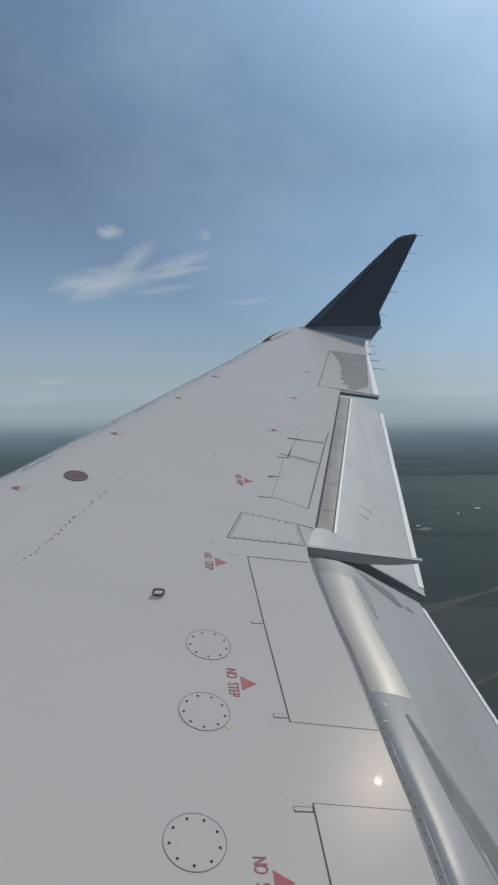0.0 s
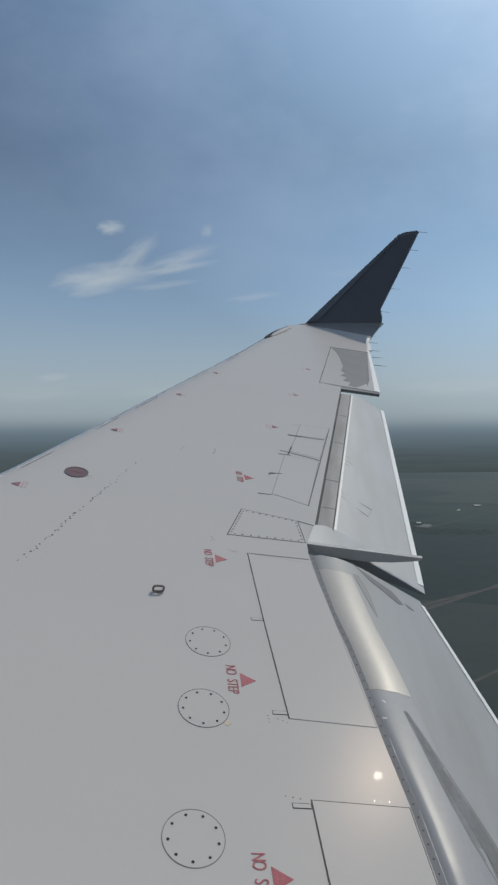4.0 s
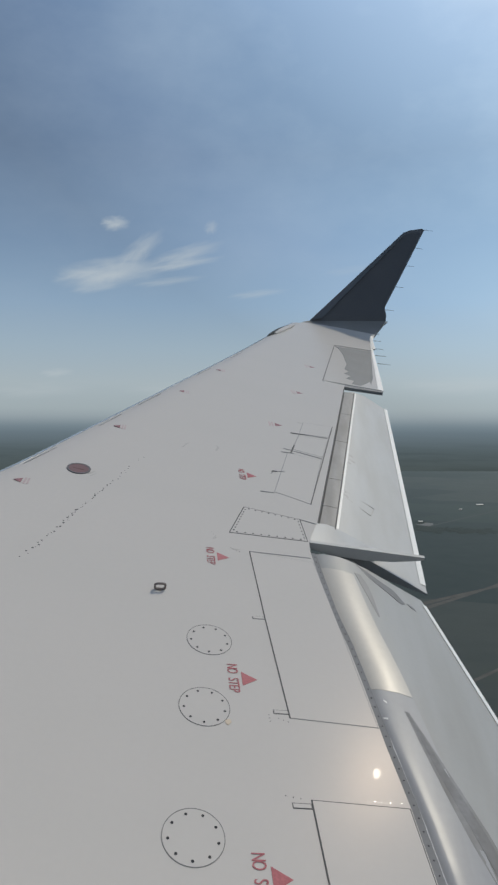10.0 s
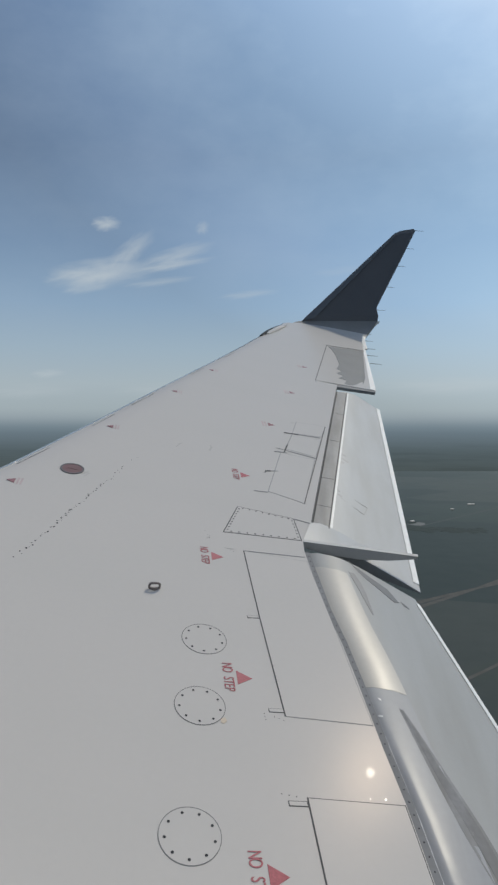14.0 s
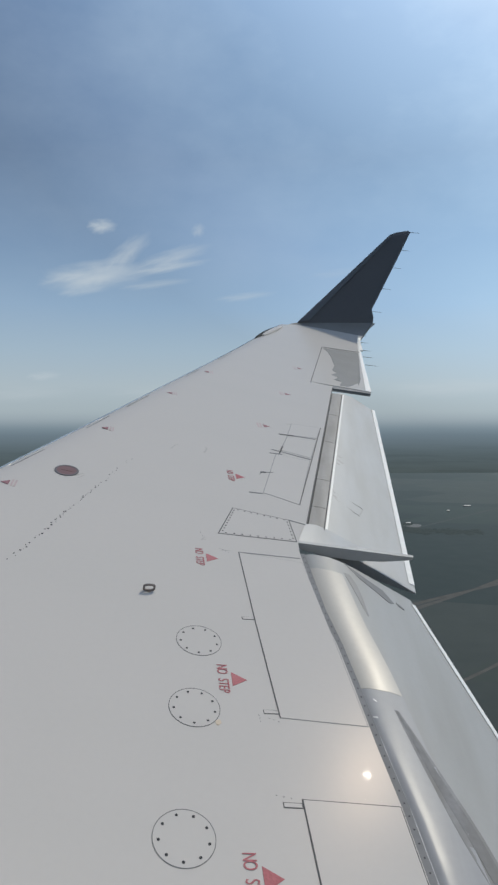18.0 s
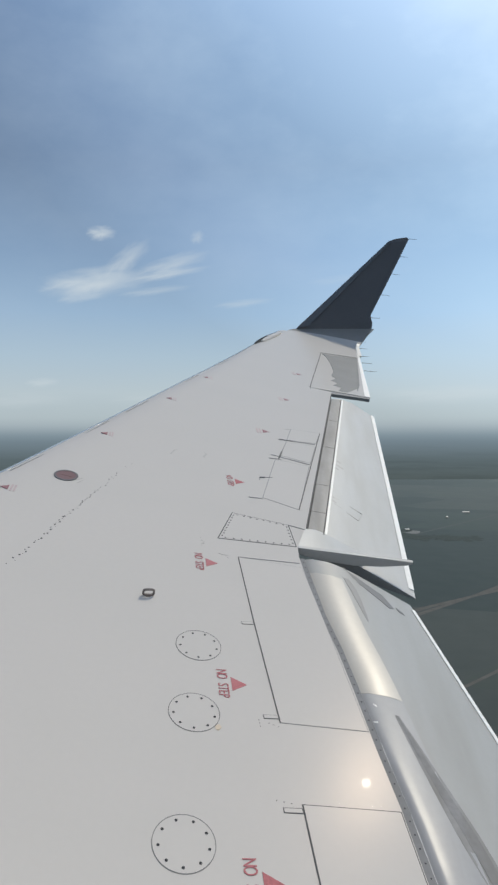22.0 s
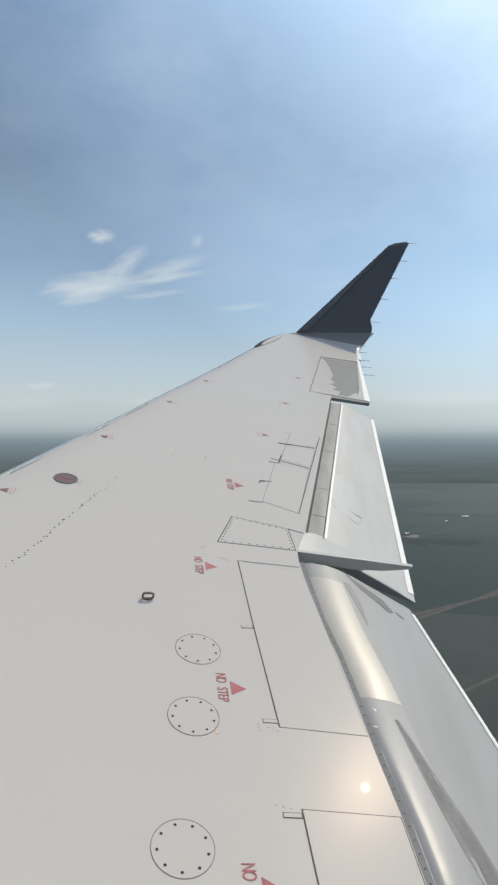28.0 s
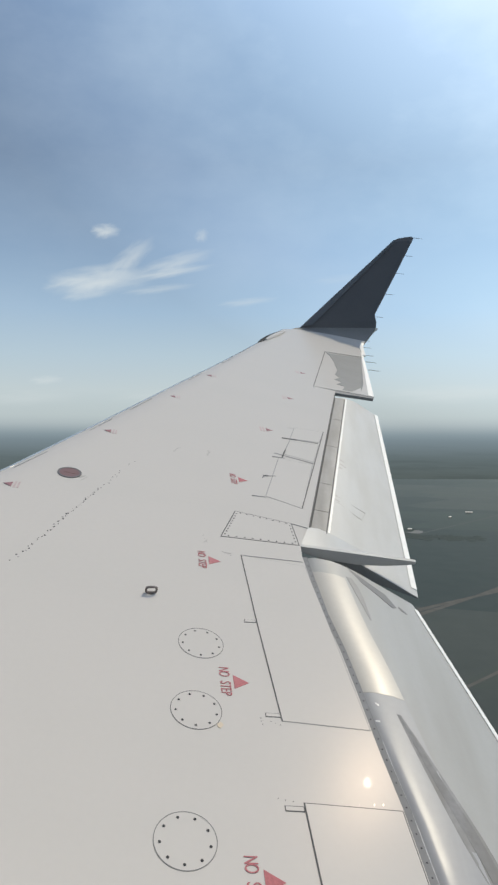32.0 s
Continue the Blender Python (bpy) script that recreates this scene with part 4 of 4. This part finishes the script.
tagged(flat("bare_field", patch_of([(150, 628), (184, 645), (237, 634), (330, 640), (430, 560), (330, 420), (200, 350), (120, 420)], 0.02, 14), bare_earth, 2.2), "bare brown earth cut by dirt tracks", "field", kind="structure")
tagged(flat("dark_field", patch_of([(199, 684), (217, 687), (231, 674), (236, 652), (226, 646), (212, 653), (200, 668)], 0.04, 4), wet_field, 2.2), "small dark field inside a loop of track", "field", kind="structure")
tagged(flat("dark_field", patch_of([(250, 700), (300, 748), (380, 830), (470, 800), (420, 690), (300, 668), (255, 664)], 0.04, 10), wet_field, 2.2), "dark field between two dirt tracks", "field", kind="structure")
TRACKS = (
    ([(-60, 470), (30, 545), (110, 620), (147, 657), (185, 697), (237, 745), (276, 787), (322, 833), (419, 930), (560, 1060)], 7, track_dirt),
    ([(-20, 520), (80, 600), (160, 660), (177, 673), (204, 686), (224, 689), (255, 722), (296, 761), (387, 853), (500, 950)], 8, track_dirt),
    ([(183, 673), (198, 688), (217, 691), (233, 678), (240, 652), (227, 641), (210, 650), (196, 666), (183, 673)], 5, track_dirt),
    ([(224, 689), (234, 680), (236, 663), (247, 654), (260, 651), (305, 658), (400, 665)], 6, track_dirt),
    ([(238, 648), (243, 638), (256, 639), (287, 643), (360, 640)], 4, track_dirt),
    ([(-120, 260), (60, 420), (140, 500), (205, 560), (220, 575), (233, 583), (270, 613), (330, 640)], 4, track_dirt),
    ([(269, 2028), (397, 2175), (577, 2386), (781, 2623), (1093, 3000), (1471, 3438)], 12, faint_dirt),
    ([(600, 1530), (660, 1500), (740, 1520), (830, 1600), (960, 1640)], 7, faint_dirt),
    ([(-1500, 3300), (-1000, 3420), (-500, 3500), (200, 3900)], 14, faint_dirt),
)
for k, (pts, w, mat) in enumerate(TRACKS):
    tagged(flat("dirt_road", ribbon(pts, w * 0.75, 0.06 + 0.02 * k), mat, 2.2 if k < 6 else 1.0), "pale dirt road across dark farmland", "road", kind="structure")


def oval(c, rx, ry, z):
    bm = bmesh.new()
    bm.faces.new([bm.verts.new((c[0] + rx * math.cos(a) * (1 + 0.15 * math.sin(3 * a)), c[1] + ry * math.sin(a) * (1 + 0.12 * math.cos(2 * a + 1)), z)) for a in [2 * math.pi * i / 28 for i in range(28)]])
    return bm


tagged(flat("pond", oval((-1160, 4289), 54, 26, 0.05), water), "narrow pond reflecting the pale sky", "pond", kind="structure")
tagged(flat("gravel_yard", oval((466, 2312), 31, 44, 0.05), pale_yard), "pale gravel yard among dark trees", "yard", kind="structure")
tagged(flat("gravel_yard", patch_of([(480, 1318), (499, 1318), (498, 1362), (478, 1362)], 0.05, 2), pale_yard), "small square pale yard in a dark field", "yard", kind="structure")


def tree_belt(line, depth, count, seed, tall=0.9):
    """A belt of wood far off: leafy clumps of uneven outline on the ground, flattened to suit the camera's view."""
    rng = random.Random(seed)
    verts, faces = [], []
    for k in range(count):
        u = rng.random() * (len(line) - 1)
        i = int(u)
        (ax, ay), (bx, by) = line[i], line[i + 1]
        x = ALONG + ax + (bx - ax) * (u - i) + rng.gauss(0, depth * 0.4)
        y = ay + (by - ay) * (u - i) + rng.gauss(0, depth * 0.7)
        r, h = rng.uniform(6, 16), tall * rng.uniform(0.5, 1.1)
        first = len(verts)
        for z, q in ((0.0, 0.75), (h * 0.45, 1.0), (h * 0.8, 0.7)):
            for j in range(6):
                a = j * math.pi / 3 + rng.random() * 0.5
                verts.append((x + r * q * math.cos(a) * rng.uniform(0.8, 1.2), y + r * q * math.sin(a) * rng.uniform(0.8, 1.2), z))
        verts.append((x, y, h))
        for ring in (0, 6):
            for j in range(6):
                faces.append((first + ring + j, first + ring + (j + 1) % 6, first + ring + 6 + (j + 1) % 6, first + ring + 6 + j))
        for j in range(6):
            faces.append((first + 12 + j, first + 12 + (j + 1) % 6, first + 18))
    me = bpy.data.meshes.new("tree_belt")
    me.from_pydata(verts, [], faces)
    me.materials.append(wood_leaf)
    return tagged(new("tree_belt", me), "dark belt of trees along far fields", "trees", kind="stuff")


BELTS = (
    ([(-690, 2700), (-593, 2745), (-498, 2779), (-421, 2839)], 60, 300), ([(-828, 2735), (-819, 2898), (-736, 2986)], 50, 160), ([(-355, 3204), (-207, 3339)], 90, 200),
    ([(-308, 4391), (-115, 4490)], 120, 220), ([(-985, 2776), (-900, 2796)], 40, 80), 
    ([(405, 2190), (450, 2205), (500, 2185), (560, 2190)], 40, 130), ([(440, 2330), (470, 2365)], 14, 26), ([(540, 2150), (640, 2180)], 30, 60), ([(700, 2010), (900, 2080)], 40, 90),
)
for k, (line, depth, count) in enumerate(BELTS):
    tree_belt(line, depth, count, 11 + k)


def farm_building(c, length, width, turn):
    top = new("farm_building")
    top.matrix_world = pose(c[0] + ALONG, c[1], 0, 0, 0, turn)
    tagged(top, "long pale-roofed farm building standing in a dark field", "building", group="farm buildings")
    h, r = 3.6, 2.2
    a, b = length / 2, width / 2
    part("wall", slab([(-a, -b, h), (a, -b, h), (a, b, h), (-a, b, h)], h), wall_pale, top)
    part("roof", loft([[Vector((x, -b - 0.6, h - 0.2)), Vector((x, 0, h + r)), Vector((x, b + 0.6, h - 0.2)), Vector((x, 0, h + r - 0.4))] for x in (-a - 0.5, a + 0.5)]), roof_pale, top)
    for k in range(3):
        x = -a * 0.6 + k * a * 0.5
        part("door", slab([(x, -b - 0.1, 2.4), (x + 1.8, -b - 0.1, 2.4), (x + 1.8, -b + 0.05, 2.4), (x, -b + 0.05, 2.4)], 2.4), joint, top)
    return top


for c, ln, w, tr in (((828, 2869), 29, 11, 4), ((822, 2395), 20, 9, 8), ((1010, 2642), 18, 8, 2), ((1176, 3269), 16, 10, 0), ((462, 2352), 14, 9, 5), ((700, 2700), 9, 7, 15)):
    farm_building(c, ln, w, tr)
